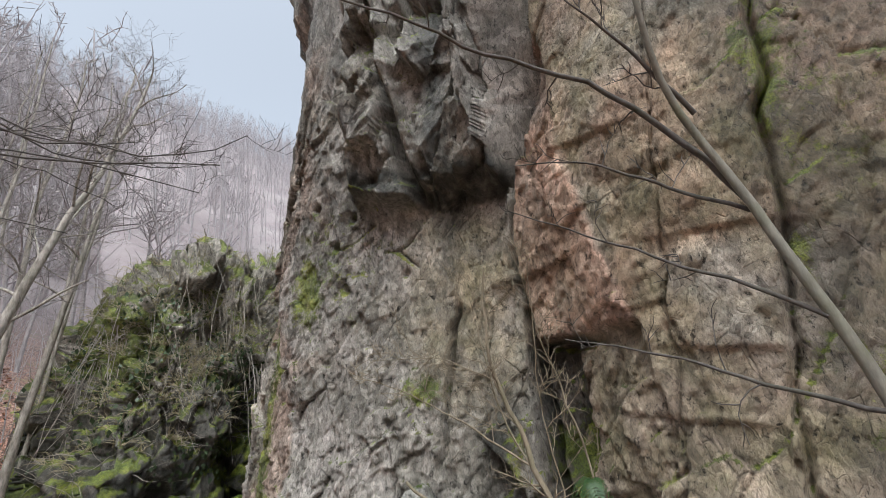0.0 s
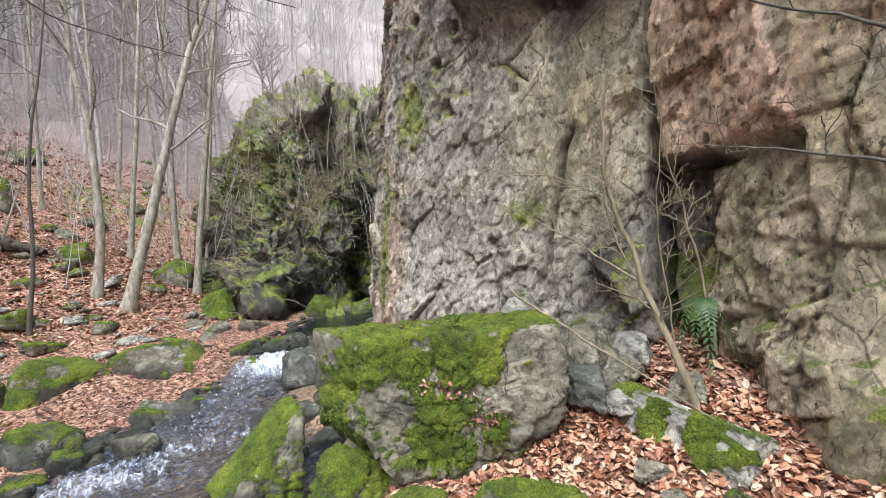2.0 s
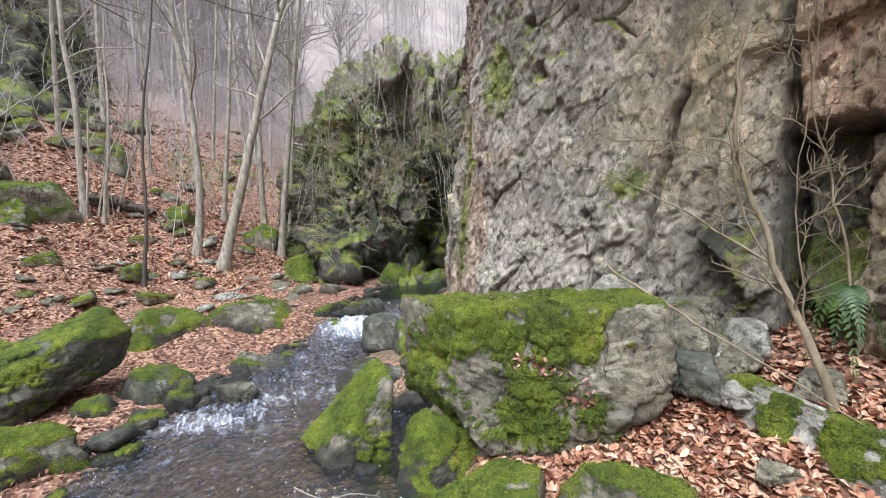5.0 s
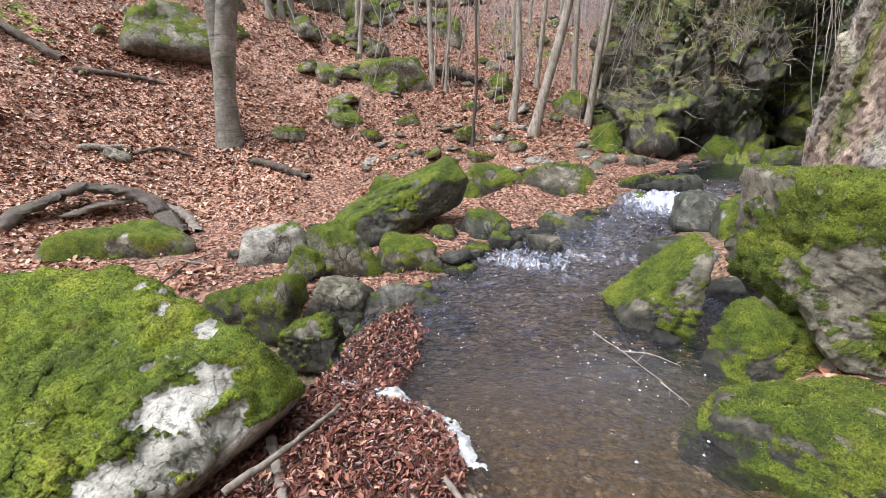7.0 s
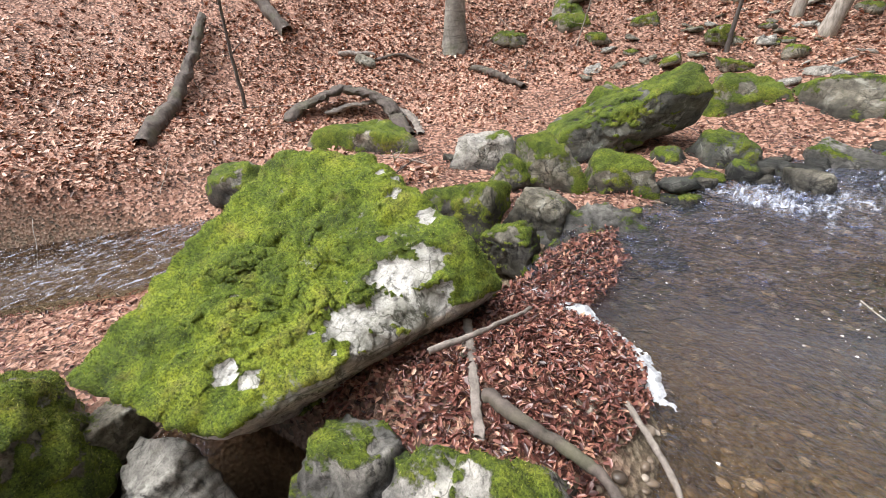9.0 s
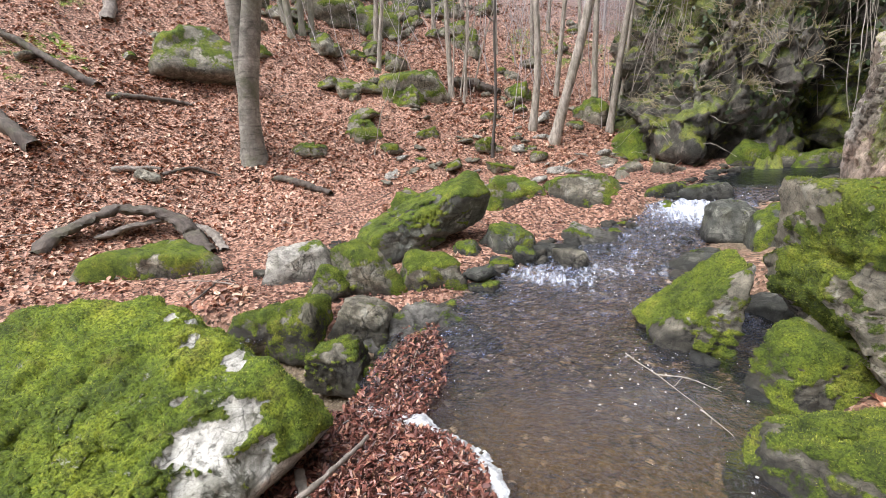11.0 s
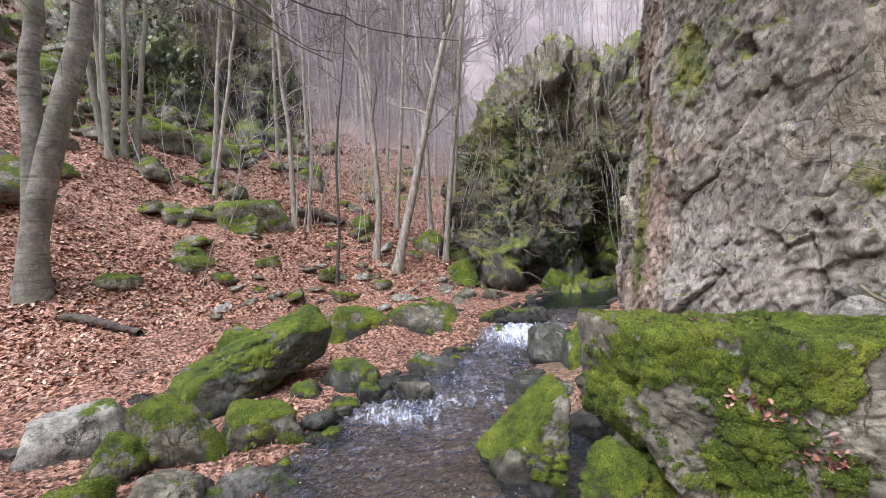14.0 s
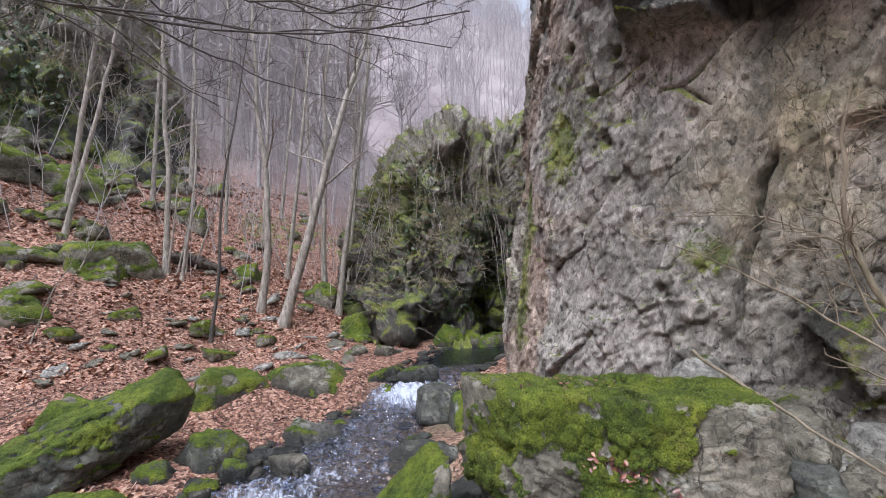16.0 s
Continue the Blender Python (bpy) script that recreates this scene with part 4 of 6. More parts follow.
def crag(name, label, planes, centre, level, seed, rough, moss_add, dark, squash=(1, 1, 1), seams=()):
    """A large free-standing crag, mossy on its ledges."""
    size = 3.0
    v, f = rock_shape(planes, level, seed, 18, 0.0, size)
    v = v * np.array(squash)
    v = v + face_normals(v, f) * (fbm(v * 0.9, 4, seed + 3) * 6 * rough)[:, None]
    p = v + np.array(centre)
    d = face_normals(v, f)
    warp = np.stack([fbm(p * 0.9, 3, seed + k) for k in (1, 2, 3)], 1) * 0.35
    r = p + warp
    ea, ca, ta = facets(r * (1.2, 1.2, 0.45), seed)
    eb, cb, tb_ = facets(r * (3.0, 3.0, 1.3), seed + 4)
    ec, cc, tc = facets(r * (7.0, 7.0, 4.0), seed + 6)
    v = v + d * ((ca - 0.5) * 0.40 + ta * 0.40 + (cb - 0.5) * 0.20 + tb_ * 0.24 + (cc - 0.5) * 0.08 + tc * 0.10 + fbm(p * 4, 4, seed + 7) * 0.06 - 0.12 * (1 - step(eb, 0, 0.06)))[:, None]
    nv = face_normals(v, f)
    moss = 0.10 + 0.6 * step(nv[:, 2], 0.1, 0.6) + 0.42 * step(fbm(p * 0.8, 4, seed + 8), 0.0, 0.3) + moss_add
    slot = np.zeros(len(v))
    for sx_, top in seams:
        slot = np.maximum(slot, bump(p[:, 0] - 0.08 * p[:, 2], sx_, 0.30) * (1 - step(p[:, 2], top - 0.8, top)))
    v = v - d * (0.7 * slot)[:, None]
    # darker towards the foot; carved clefts also get shade put into their colour
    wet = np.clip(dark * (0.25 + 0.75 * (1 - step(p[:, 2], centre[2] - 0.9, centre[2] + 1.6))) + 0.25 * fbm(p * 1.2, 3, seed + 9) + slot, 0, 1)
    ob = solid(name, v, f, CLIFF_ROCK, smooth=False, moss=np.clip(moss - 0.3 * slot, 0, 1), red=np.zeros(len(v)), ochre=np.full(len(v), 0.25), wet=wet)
    ob.location = centre
    return tagged(ob, label, "rock", kind="structure")


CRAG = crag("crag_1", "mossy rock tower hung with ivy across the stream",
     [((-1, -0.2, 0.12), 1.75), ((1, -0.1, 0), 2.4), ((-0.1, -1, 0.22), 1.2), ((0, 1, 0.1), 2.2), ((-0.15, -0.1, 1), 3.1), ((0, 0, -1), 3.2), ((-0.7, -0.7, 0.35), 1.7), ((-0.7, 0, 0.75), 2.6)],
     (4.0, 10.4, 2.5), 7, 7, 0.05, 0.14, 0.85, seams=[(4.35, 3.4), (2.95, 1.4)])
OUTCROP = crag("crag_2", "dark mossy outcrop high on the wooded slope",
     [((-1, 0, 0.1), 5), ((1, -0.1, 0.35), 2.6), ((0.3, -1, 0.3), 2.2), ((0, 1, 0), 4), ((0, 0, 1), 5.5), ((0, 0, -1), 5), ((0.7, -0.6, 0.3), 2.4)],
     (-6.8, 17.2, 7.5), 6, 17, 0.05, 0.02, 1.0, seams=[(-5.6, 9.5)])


# ---------------------------------------------------------------- the named boulders
boulder("big blocky boulder with a thick bright moss cap", (2.12, 2.55, 0.65), (0.9, 0.6, 0.5), seed=5, moss=0.62, level=7, rough=0.05, wet=0.3, edge=24, cushions=1.2, holes=0.3,
        green=[(1.46, 2.95, .6, .34), (1.46, 2.7, .95, .22), (1.62, 2.47, 1.07, .12), (1.76, 2.37, .95, .17), (1.94, 2.26, 1.05, .20), (2.05, 2.18, .9, .17), (1.98, 2.21, .61, .15),
               (1.84, 2.30, .66, .14), (2.17, 2.08, .5, .14), (2.13, 2.14, 1.01, .15), (1.79, 2.32, .47, .15), (1.95, 2.22, .42, .18), (2.45, 2.25, 1.13, .26), (2.66, 2.05, 1.10, .16), (2.3, 2.5, 1.14, .3)],
        bare=[(1.54, 2.5, .81, .13), (2.5, 1.9, .85, .3)],
        planes=[((0, .03, 1), .49), ((-.536, -.844, 0.05), .36), ((.536, .844, .05), .40), ((-1, -.04, 0), .66), ((.80, -.58, .02), .84), ((.7, .7, 0), .58),
                ((-.45, -.60, -.66), .56), ((-.8, -.1, -.55), .62), ((0, 0, -1), .55), ((.1, -.75, -.65), .66)])
boulder("large slanting boulder blanketed in bright green moss with pale bare patches", (-1.85, 1.1, 0.15), (0.95, 0.65, 0.5), seed=3, moss=0.85, level=7, rough=0.024, edge=20, mat=ROCK_WHITE,
        planes=[((.235, -.38, 1), .392), ((-.45, .86, .25), .853), ((.35, .8, .44), .849), ((.8, -.3, .45), .65), ((.75, -.2, -.7), .39), ((.15, -.75, -.8), .55), ((.35, -.93, .1), .84),
                ((-.97, -.24, .1), .65), ((0, 0, -1), .6)], cushions=1.5, thick=0.042,
        bare=[(-1.28, 1.24, .50, .13), (-1.35, 0.99, .41, .13), (-1.24, 1.40, .55, .06), (-1.22, 1.04, .35, .10), (-1.13, 1.28, .38, .11), (-1.24, 1.14, .42, .11), (-1.62, .52, .31, .06), (-1.53, .57, .27, .07), (-1.72, 1.72, .78, .05),
              (-1.80, 1.71, .81, .045), (-1.63, 1.60, .72, .03), (-1.41, 1.6, .67, .045), (-1.5, 1.37, .60, .02), (-1.62, 1.74, .74, .03), (-1.92, 1.17, .62, .015), (-1.9, .76, .46, .015)], holes=0.0)
boulder("upright wedge-shaped boulder with moss and a pale bare spot", (1.03, 3.28, 0.16), (0.36, 0.28, 0.38), seed=8, moss=1.12, holes=0.4, level=5, rough=0.06, wet=1.0, edge=14,
        planes=[((-.7, -.2, .68), .19), ((.97, .05, -.12), .15), ((-.15, -1, .1), .2), ((0, 1, .2), .26), ((0, 0, -1), .38), ((-.9, -.2, -.3), .37), ((.5, 0, 1), .50)], bare=[(1.19, 3.12, .50, .075), (.75, 3.1, .05, .15)])
boulder("long leaning slab with moss on its back", (-1.5, 5.0, 0.42), (0.95, 0.4, 0.3), yaw=20, seed=12, moss=0.85, sides=0.35, mat=ROCK_DARK, level=6, rough=0.05, tilt=(0, -13), wet=1.0, edge=24,
        planes=[((1, .2, .2), .82), ((-1, .1, .3), .84), ((0, -1, .15), .34), ((0, 1, .3), .36), ((-.18, -.15, 1), .25), ((.1, 0, -1), .22), ((.3, -.8, -.5), .30), ((.75, -.2, -.55), .62), ((-.5, -.4, .7), .50), ((.5, -.5, .6), .6)])
SLAB_Z = ground_at(3.02, 1.30) + 0.04
boulder("long low pale slab with moss patches among the leaves", (3.02, 1.30, SLAB_Z), (0.5, 0.2, 0.14), yaw=84, seed=14, moss=0.35, mat=ROCK_PALE, level=6, rough=0.04, tilt=(6, -9), edge=18,
        green=[(2.88, 1.38, .60, .13), (2.9, 1.1, .56, .16), (3.0, 1.6, .68, .12), (2.9, .92, .5, .1)],
        planes=[((1, .3, .3), .46), ((-1, .2, .25), .47), ((.1, -1, .35), .10), ((0, 1, .2), .12), ((.05, -.12, 1), .07), ((0, 0, -1), .2), ((.5, .6, .5), .34)])
SMALL = [
    # x, y, z, half x, half y, half z, yaw, moss, kind
    (1.42, 2.72, 0.12, .21, .17, .21, 10, .68, 0), (1.27, 2.05, 0.0, .36, .26, .22, -20, .7, 0), (2.06, 1.60, 0.18, .30, .16, .15, -25, .65, 0),
    (2.93, 1.93, 0.68, .17, .13, .13, 20, 0, 1), (3.42, 1.80, 0.86, .13, .10, .09, 0, 0, 2),
    (3.12, 2.74, 0.98, .26, .20, .24, 30, .1, 2), (3.08, 2.02, 0.90, .15, .13, .13, 50, 0, 0), (3.22, 1.74, 0.76, .15, .09, .05, 10, .0, 0), (1.52, 2.86, 0.10, .14, .2, .22, 15, 0, 0), (1.74, 3.7, 0.0, .22, .32, .15, 10, 0, 1), (1.66, 4.5, 0.06, .24, .28, .12, 30, 0, 1), (1.3, 3.75, -0.02, .12, .14, .12, 0, 0, 1), (1.72, 2.50, 0.14, .10, .09, .10, 40, 0, 0), (1.9, 2.32, 0.14, .09, .06, .05, 0, 0, 0), (2.62, 1.28, .38, .1, .06, .03, 0, 0, 0), (2.45, 1.02, .36, .12, .06, .04, 20, 0, 0), (3.3, 2.1, 0.84, .16, .12, .1, 40, .1, 0), (3.2, 1.95, 0.72, .14, .12, .1, 70, .1, 2), (3.05, 1.75, 0.70, .12, .1, .08, 20, 0, 0), (3.45, 2.3, 0.9, .18, .14, .12, 0, .1, 0), (2.9, 1.6, 0.62, .1, .08, .06, 0, 0, 2), (3.3, 1.35, 0.70, .12, .1, .08, 0, .2, 0), (2.5, 0.75, 0.42, .16, .1, .07, 0, .1, 0),
    (-0.58, 6.75, 0.36, .44, .30, .30, 5, .62, 0), (0.45, 6.75, 0.34, .52, .32, .30, -8, .55, 0), (0.12, 7.1, 0.35, .35, .22, .2, 0, .65, 0),
    (-1.24, 4.05, 0.12, .26, .2, .22, 15, .75, 0), (-1.02, 3.25, -0.09, .54, .26, .14, 8, .3, 2), (-1.5, 3.2, 0.06, .22, .2, .16, 0, .15, 0),
    (-1.78, 3.85, 0.22, .24, .18, .24, -10, .72, 0), (-2.1, 3.66, 0.12, .18, .16, .22, 0, .6, 0), (-2.68, 4.1, 0.18, .33, .22, .24, 25, .15, 2),
    (-2.25, 3.12, -0.02, .4, .24, .2, 5, .75, 0), (-1.5, 2.6, 0.0, .18, .15, .16, 20, .5, 0), (-0.5, 5.05, 0.16, .3, .22, .18, 10, .42, 1),
    (0.42, 5.42, 0.11, .34, .16, .09, 0, .3, 2), (1.95, 5.5, 0.3, .26, .3, .2, -20, .05, 1), (2.2, 5.1, 0.28, .24, .22, .24, 15, .5, 1),
    (3.6, 9.1, 0.5, .45, .35, .3, 0, .75, 0), (4.4, 8.95, 0.42, .5, .3, .2, 0, .75, 0), (-4.65, 4.1, 0.1, .75, .35, .28, 15, .7, 0),
    (-4.9, 2.3, 0.05, .36, .25, .22, 30, .65, 0), (-1.06, 0.68, -0.10, .23, .22, .24, 40, .40, 2), (-0.56, 0.74, -0.04, .34, .22, .24, 30, .40, 2), (-0.25, 0.72, 0.0, .15, .16, .18, 25, .5, 0),
    (-2.35, -0.30, 0.06, .34, .34, .30, 0, .85, 0), (-1.98, 0.2, -0.28, .22, .16, .16, 0, 0, 2), (-2.35, 0.12, -0.12, .16, .12, .1, 0, .05, 0),
    (-3.51, 3.87, 0.02, .12, .09, .07, 0, 0, 0), (-3.2, 4.1, 0.05, .1, .08, .08, 0, .1, 0), (-6.5, 1.5, -0.3, .28, .2, .16, 0, .35, 2), (-5.9, 1.9, -0.2, .2, .16, .18, 0, .7, 0),
    (-0.3, 4.75, 0.08, .15, .12, .1, 0, .2, 1), (-0.95, 4.75, 0.1, .16, .14, .15, 0, .5, 1), (0.2, 4.7, 0.08, .15, .12, .12, 0, .1, 0), (-0.05, 5.0, 0.1, .28, .12, .06, 0, 0, 1),
    (1.2, 7.1, 0.3, .25, .2, .15, 0, .3, 1), (0.95, 6.55, 0.22, .2, .16, .12, 0, .1, 1), (1.6, 6.85, 0.32, .28, .2, .15, 0, .4, 1), (2.05, 6.7, 0.4, .3, .16, .1, 0, .1, 1),
    (-1.75, 5.5, 0.36, .34, .26, .3, 0, .7, 0), (-2.95, 5.5, 0.10, .42, .26, .05, -20, 0, 1), (-2.7, 5.1, 0.10, .2, .14, .05, 30, 0, 1), (1.16, 10.1, 0.57, .3, .14, .06, -10, .4, 0), (1.9, 8.2, 0.5, .3, .14, .08, 0, .2, 0), (1.3, 8.4, 0.5, .2, .12, .08, 0, .3, 0), (-3.4, 11.0, 2.2, .8, .55, .5, 20, .6, 0),
]
KINDS = [(ROCK_GREY, "grey stream boulder"), (ROCK_DARK, "dark wet rock"), (ROCK_PALE, "pale grey rock")]
for n_, (x, y, z, hx, hy, hz, yaw, mo, kd) in enumerate(SMALL):
    mo = mo + 0.10 if mo > 0.3 else mo
    look_of = "thick with green moss" if mo > 0.6 else "partly covered with moss" if mo > 0.25 else "almost bare of moss"
    place = "on the leafy bank" if abs(x - np.interp(y, STREAM_Y, STREAM_X)) > np.interp(y, STREAM_Y, STREAM_W) + 0.5 else "at the water's edge"
    boulder(f"{KINDS[kd][1]} {look_of} {place}", (x, y, z), (hx, hy, hz), yaw, 30 + n_, mo, KINDS[kd][0], level=5 if math.hypot(x, y) < 3.6 else 4, wet=0.0 if x < -1.9 and y < 0.5 else 1.0, rough=0.09)


# ---------------------------------------------------------------- trees
def tube(points, radii, sides):
    """Points and faces of a round stem along a line."""
    pts = np.asarray(points, float)
    t = np.gradient(pts, axis=0)
    t /= np.maximum(np.linalg.norm(t, axis=1, keepdims=True), 1e-9)
    ref = np.where(np.abs(t[:, 2:3]) > 0.9, np.array([[1.0, 0, 0]]), np.array([[0, 0, 1.0]]))
    u = np.cross(t, ref)
    u /= np.linalg.norm(u, axis=1, keepdims=True)
    w = np.cross(t, u)
    a = np.arange(sides) * 2 * np.pi / sides
    ring = np.cos(a)[None, :, None] * u[:, None] + np.sin(a)[None, :, None] * w[:, None]
    v = (pts[:, None] + ring * np.asarray(radii)[:, None, None]).reshape(-1, 3)
    k = len(pts)
    i = np.arange(k - 1)[:, None] * sides
    j = np.arange(sides)[None]
    jn = (j + 1) % sides
    f = np.stack([i + j, i + jn, i + sides + jn, i + sides + j], -1).reshape(-1, 4)
    return v, f


def joined(tubes):
    vs, fs, at = [], [], 0
    for v, f in tubes:
        vs.append(v)
        fs.append(f + at)
        at += len(v)
    return np.concatenate(vs), np.concatenate(fs)


def crooked(start, way, length, count, rng, bend=0.12, rise=0.0):
    """A line that wanders."""
    p, d, out = np.array(start, float), np.array(way, float) / np.linalg.norm(way), [np.array(start, float)]
    for _ in range(count):
        d = d + np.array([rng.gauss(0, bend), rng.gauss(0, bend), rng.gauss(0, bend) + rise])
        d /= np.linalg.norm(d)
        p = p + d * length / count
        out.append(p.copy())
    return np.array(out)


def smooth_line(points, count):
    pts = np.asarray(points, float)
    run = np.r_[0, np.cumsum(np.linalg.norm(np.diff(pts, axis=0), axis=1))]
    s = np.linspace(0, run[-1], count)
    out = np.stack([np.interp(s, run, pts[:, k]) for k in range(3)], 1)
    for _ in range(max(1, count // len(pts) // 2)):
        out[1:-1] = (out[:-2] + 2 * out[1:-1] + out[2:]) / 4
    return out


def side_twigs(line, radius, rng, depth, spread, out, low=0.3, count=6, size=1.0):
    for k in range(count):
        f = low + (1 - low) * (k + rng.random()) / count
        i = min(int(f * (len(line) - 1)), len(line) - 2)
        at = line[i] + (line[i + 1] - line[i]) * rng.random()
        d = line[i + 1] - line[i]
        d = d / max(np.linalg.norm(d), 1e-9)
        side = np.array([rng.gauss(0, 1), rng.gauss(0, 1), rng.gauss(0.25, 0.6)])
        side -= d * (side @ d)
        side /= max(np.linalg.norm(side), 1e-9)
        ln = size * (0.35 + 0.65 * rng.random()) * (1.15 - 0.7 * f)
        tw = crooked(at, d * (1 - spread) + side * spread + (0, 0, 0.15), ln, 5, rng, 0.22, 0.02)
        r = max(radius * (1 - 0.6 * f) * 0.42, 0.003)
        out.append((tw, r))
        if depth > 0:
            side_twigs(tw, r, rng, depth - 1, spread, out, 0.25, max(3, count - 2), size * 0.5)


def tree(label, line, radius, seed, bark, limbs=6, low=0.35, size=1.6, depth=2, name="tree", end=0.25, forks=()):
    """A bare tree: a trunk along a line, limbs and a haze of twigs."""
    rng = random.Random(seed)
    base = np.array(line[0], float)
    root = new(name)
    root.location = base
    tagged(root, label, "tree")
    stems = [np.array(line, float) - base] + [np.array(q, float) - base for q in forks]
    twigs = []
    for n_, raw in enumerate(stems):
        pts = smooth_line(raw, 26)
        pts += np.stack([fbm(pts * 0.9 + seed, 2, seed), fbm(pts * 0.9 + seed, 2, seed + 1), 0 * pts[:, 0]], 1) * 0.15 * np.linspace(0, 1, 26)[:, None]
        r = radius * (0.8 if n_ else 1.0) * np.interp(np.linspace(0, 1, 26), [0, 0.04, 0.12, 1], [1.55 if not n_ else 1.0, 1.2 if not n_ else 1.0, 1.0, end])
        v, f = tube(pts, r, 14)
        v = v + np.stack([fbm(v * 6, 2, seed + 4)] * 3, 1) * radius * 0.10
        solid("trunk", v, f, bark, root)
        out = []
        side_twigs(pts, radius, rng, 0, 0.62, out, low, limbs, size)
        for ln, rr in out:
            ln = smooth_line(ln, 9)
            v, f = tube(ln, np.linspace(rr, rr * 0.35, 9), 6)
            solid("limb", v, f, bark, root)
            side_twigs(ln, rr, rng, depth - 1, 0.6, twigs, 0.15, 8, size * 0.5)
    if twigs:
        v, f = joined([tube(ln, np.linspace(rr, 0.0015, len(ln)), 3) for ln, rr in twigs])
        tagged(solid("crown", v, f, BARK_DARK if bark is BARK_DARK else BARK_TWIG, root), kind="stuff")
    return root


def on_ground(x, y, sink=0.06):
    return (x, y, ground_at(x, y) - sink)


def up_from(x, y, *offsets):
    b = np.array(on_ground(x, y))
    return [b] + [b + np.array(o) for o in offsets]


tree("pale smooth-barked tree leaning over the leafy bank", up_from(0, 10.1, (.42, 0, 1.6), (.75, 0, 3.0), (1.15, 0, 4.8), (1.7, 0, 6.2), (2.3, .2, 9.5)), 0.10, 101, BARK_PALE, 14, .3, 3.0)
tree("slim pale tree on the bank", up_from(1.25, 11.0, (.25, 0, 2.5), (.7, 0, 6), (.9, .2, 10)), 0.068, 102, BARK_PALE, 11, .28, 2.2)
tree("slim pale tree on the bank", up_from(1.0, 12.0, (-.05, 0, 2.5), (0, 0, 6), (.3, .2, 10)), 0.068, 103, BARK_PALE, 11, .28, 2.2)
tree("pale tree with a kinked trunk on the bank", up_from(-.46, 10.4, (.15, 0, 1.2), (.1, 0, 2.6), (-.15, 0, 5.0), (-.3, 0, 9)), 0.074, 104, BARK_PALE, 11, .28, 2.2)
tree("slim pale tree on the bank", up_from(.05, 12.2, (.3, 0, 3), (.45, 0, 6), (.5, .3, 10)), 0.056, 105, BARK_PALE, 10, .28, 1.9)
tree("slim grey tree on the slope", up_from(-2.5, 11.4, (0, 0, 2.4), (-.25, 0, 5.2), (-.4, 0, 9)), 0.06, 106, BARK_PALE, 10, .28, 1.9)
tree("thin grey sapling on the slope", up_from(-2.15, 11.2, (.2, 0, 2.2), (.3, 0, 4.6)), 0.035, 107, BARK_PALE, 5, .4, 1.0, 1)
tree("slim grey tree on the slope", up_from(-4.7, 12.2, (.25, 0, 2.4), (.5, 0, 5.4), (.7, 0, 9)), 0.06, 108, BARK_PALE, 10, .28, 1.8)
tree("dark crooked sapling among the leaves", up_from(-1.2, 9.0, (.12, 0, 1.3), (.1, 0, 2.4), (.35, 0, 4.0), (.5, 0, 6)), 0.03, 109, BARK_DARK, 5, .4, 1.2, 1)
tb = np.array(on_ground(-5.42, 7.22, 0.16))
tree("large grey beech with a forked double trunk", [tb, tb + (.06, 0, .75), tb + (.2, 0, 1.5), tb + (.55, 0, 2.7), tb + (.92, .1, 3.9), tb + (1.6, .3, 8)], 0.175, 110, BARK_BEECH, 5, .5, 2.4,
     forks=[[tb + (.12, 0, 1.15), tb + (.13, .03, 1.9), tb + (.2, .05, 3.0), tb + (.3, .1, 4.4), tb + (.6, .2, 8)]], end=0.6)
tree("slim grey tree leaning over the stony slope", up_from(-4.4, 11.41, (.35, 0, 2.0), (.9, 0, 5.1), (1.3, 0, 7.5)), 0.05, 111, BARK_PALE, 7, .4, 1.3, 1)
for k, (x, y, lx, h) in enumerate([(-2.45, 11.3, .35, 3.2), (-2.29, 11.4, .7, 2.8), (-2.13, 11.5, .2, 3.6), (-1.99, 11.6, .9, 2.6)]):
    tree("thin leaning grey sapling on the slope", up_from(x, y, (lx * .3, 0, h * .4), (lx, 0, h)), 0.022, 112 + k, BARK_PALE, 4, .4, .7, 1, name="sapling")
for k, (dx, dy, lx) in enumerate([(0, 0, -.2), (.25, .1, .25), (-.25, .2, -.4), (.1, -.2, .05), (.4, .3, .5)]):
    tree("stem of a grey clump on the slope", up_from(-6.6 + dx, 11.2 + dy, (lx * .5, 0, 2), (lx, 0, 4), (lx * 1.6, 0, 8)), 0.07, 120 + k, BARK_GREEN, 4, .45, 1.5)


def gl(x, y, up=0.03):
    return (x, y, ground_at(x, y) + up)


# ---------------------------------------------------------------- overhanging and foreground branches
def branch(label, points, radius, seed, bark, twigs=8, size=0.6, depth=1, name="branch", category="branch", end=0.3, parent=None):
    """A bare branch or thin stem along a line, with side twigs."""
    rng = random.Random(seed)
    base = np.array(points[0], float)
    ln = smooth_line(np.array(points, float) - base, 18)
    ln[1:-1] += np.stack([fbm(ln[1:-1] * 5 + seed, 2, seed + k) for k in (0, 1, 2)], 1) * min(0.07, 0.015 * np.linalg.norm(ln[-1]))
    v, f = tube(ln, np.linspace(radius, radius * end, 18), 7)
    ob = solid(name, v, f, bark, parent)
    ob.location = base
    if parent is None:
        tagged(ob, label, category)
    out = []
    if twigs:
        side_twigs(ln, radius, rng, depth, 0.6, out, 0.15, twigs, size)
        v, f = joined([tube(t, np.linspace(r, max(r * 0.3, 0.0012), len(t)), 4) for t, r in out])
        tagged(solid("crown", v, f, bark, ob), kind="stuff")
    return ob


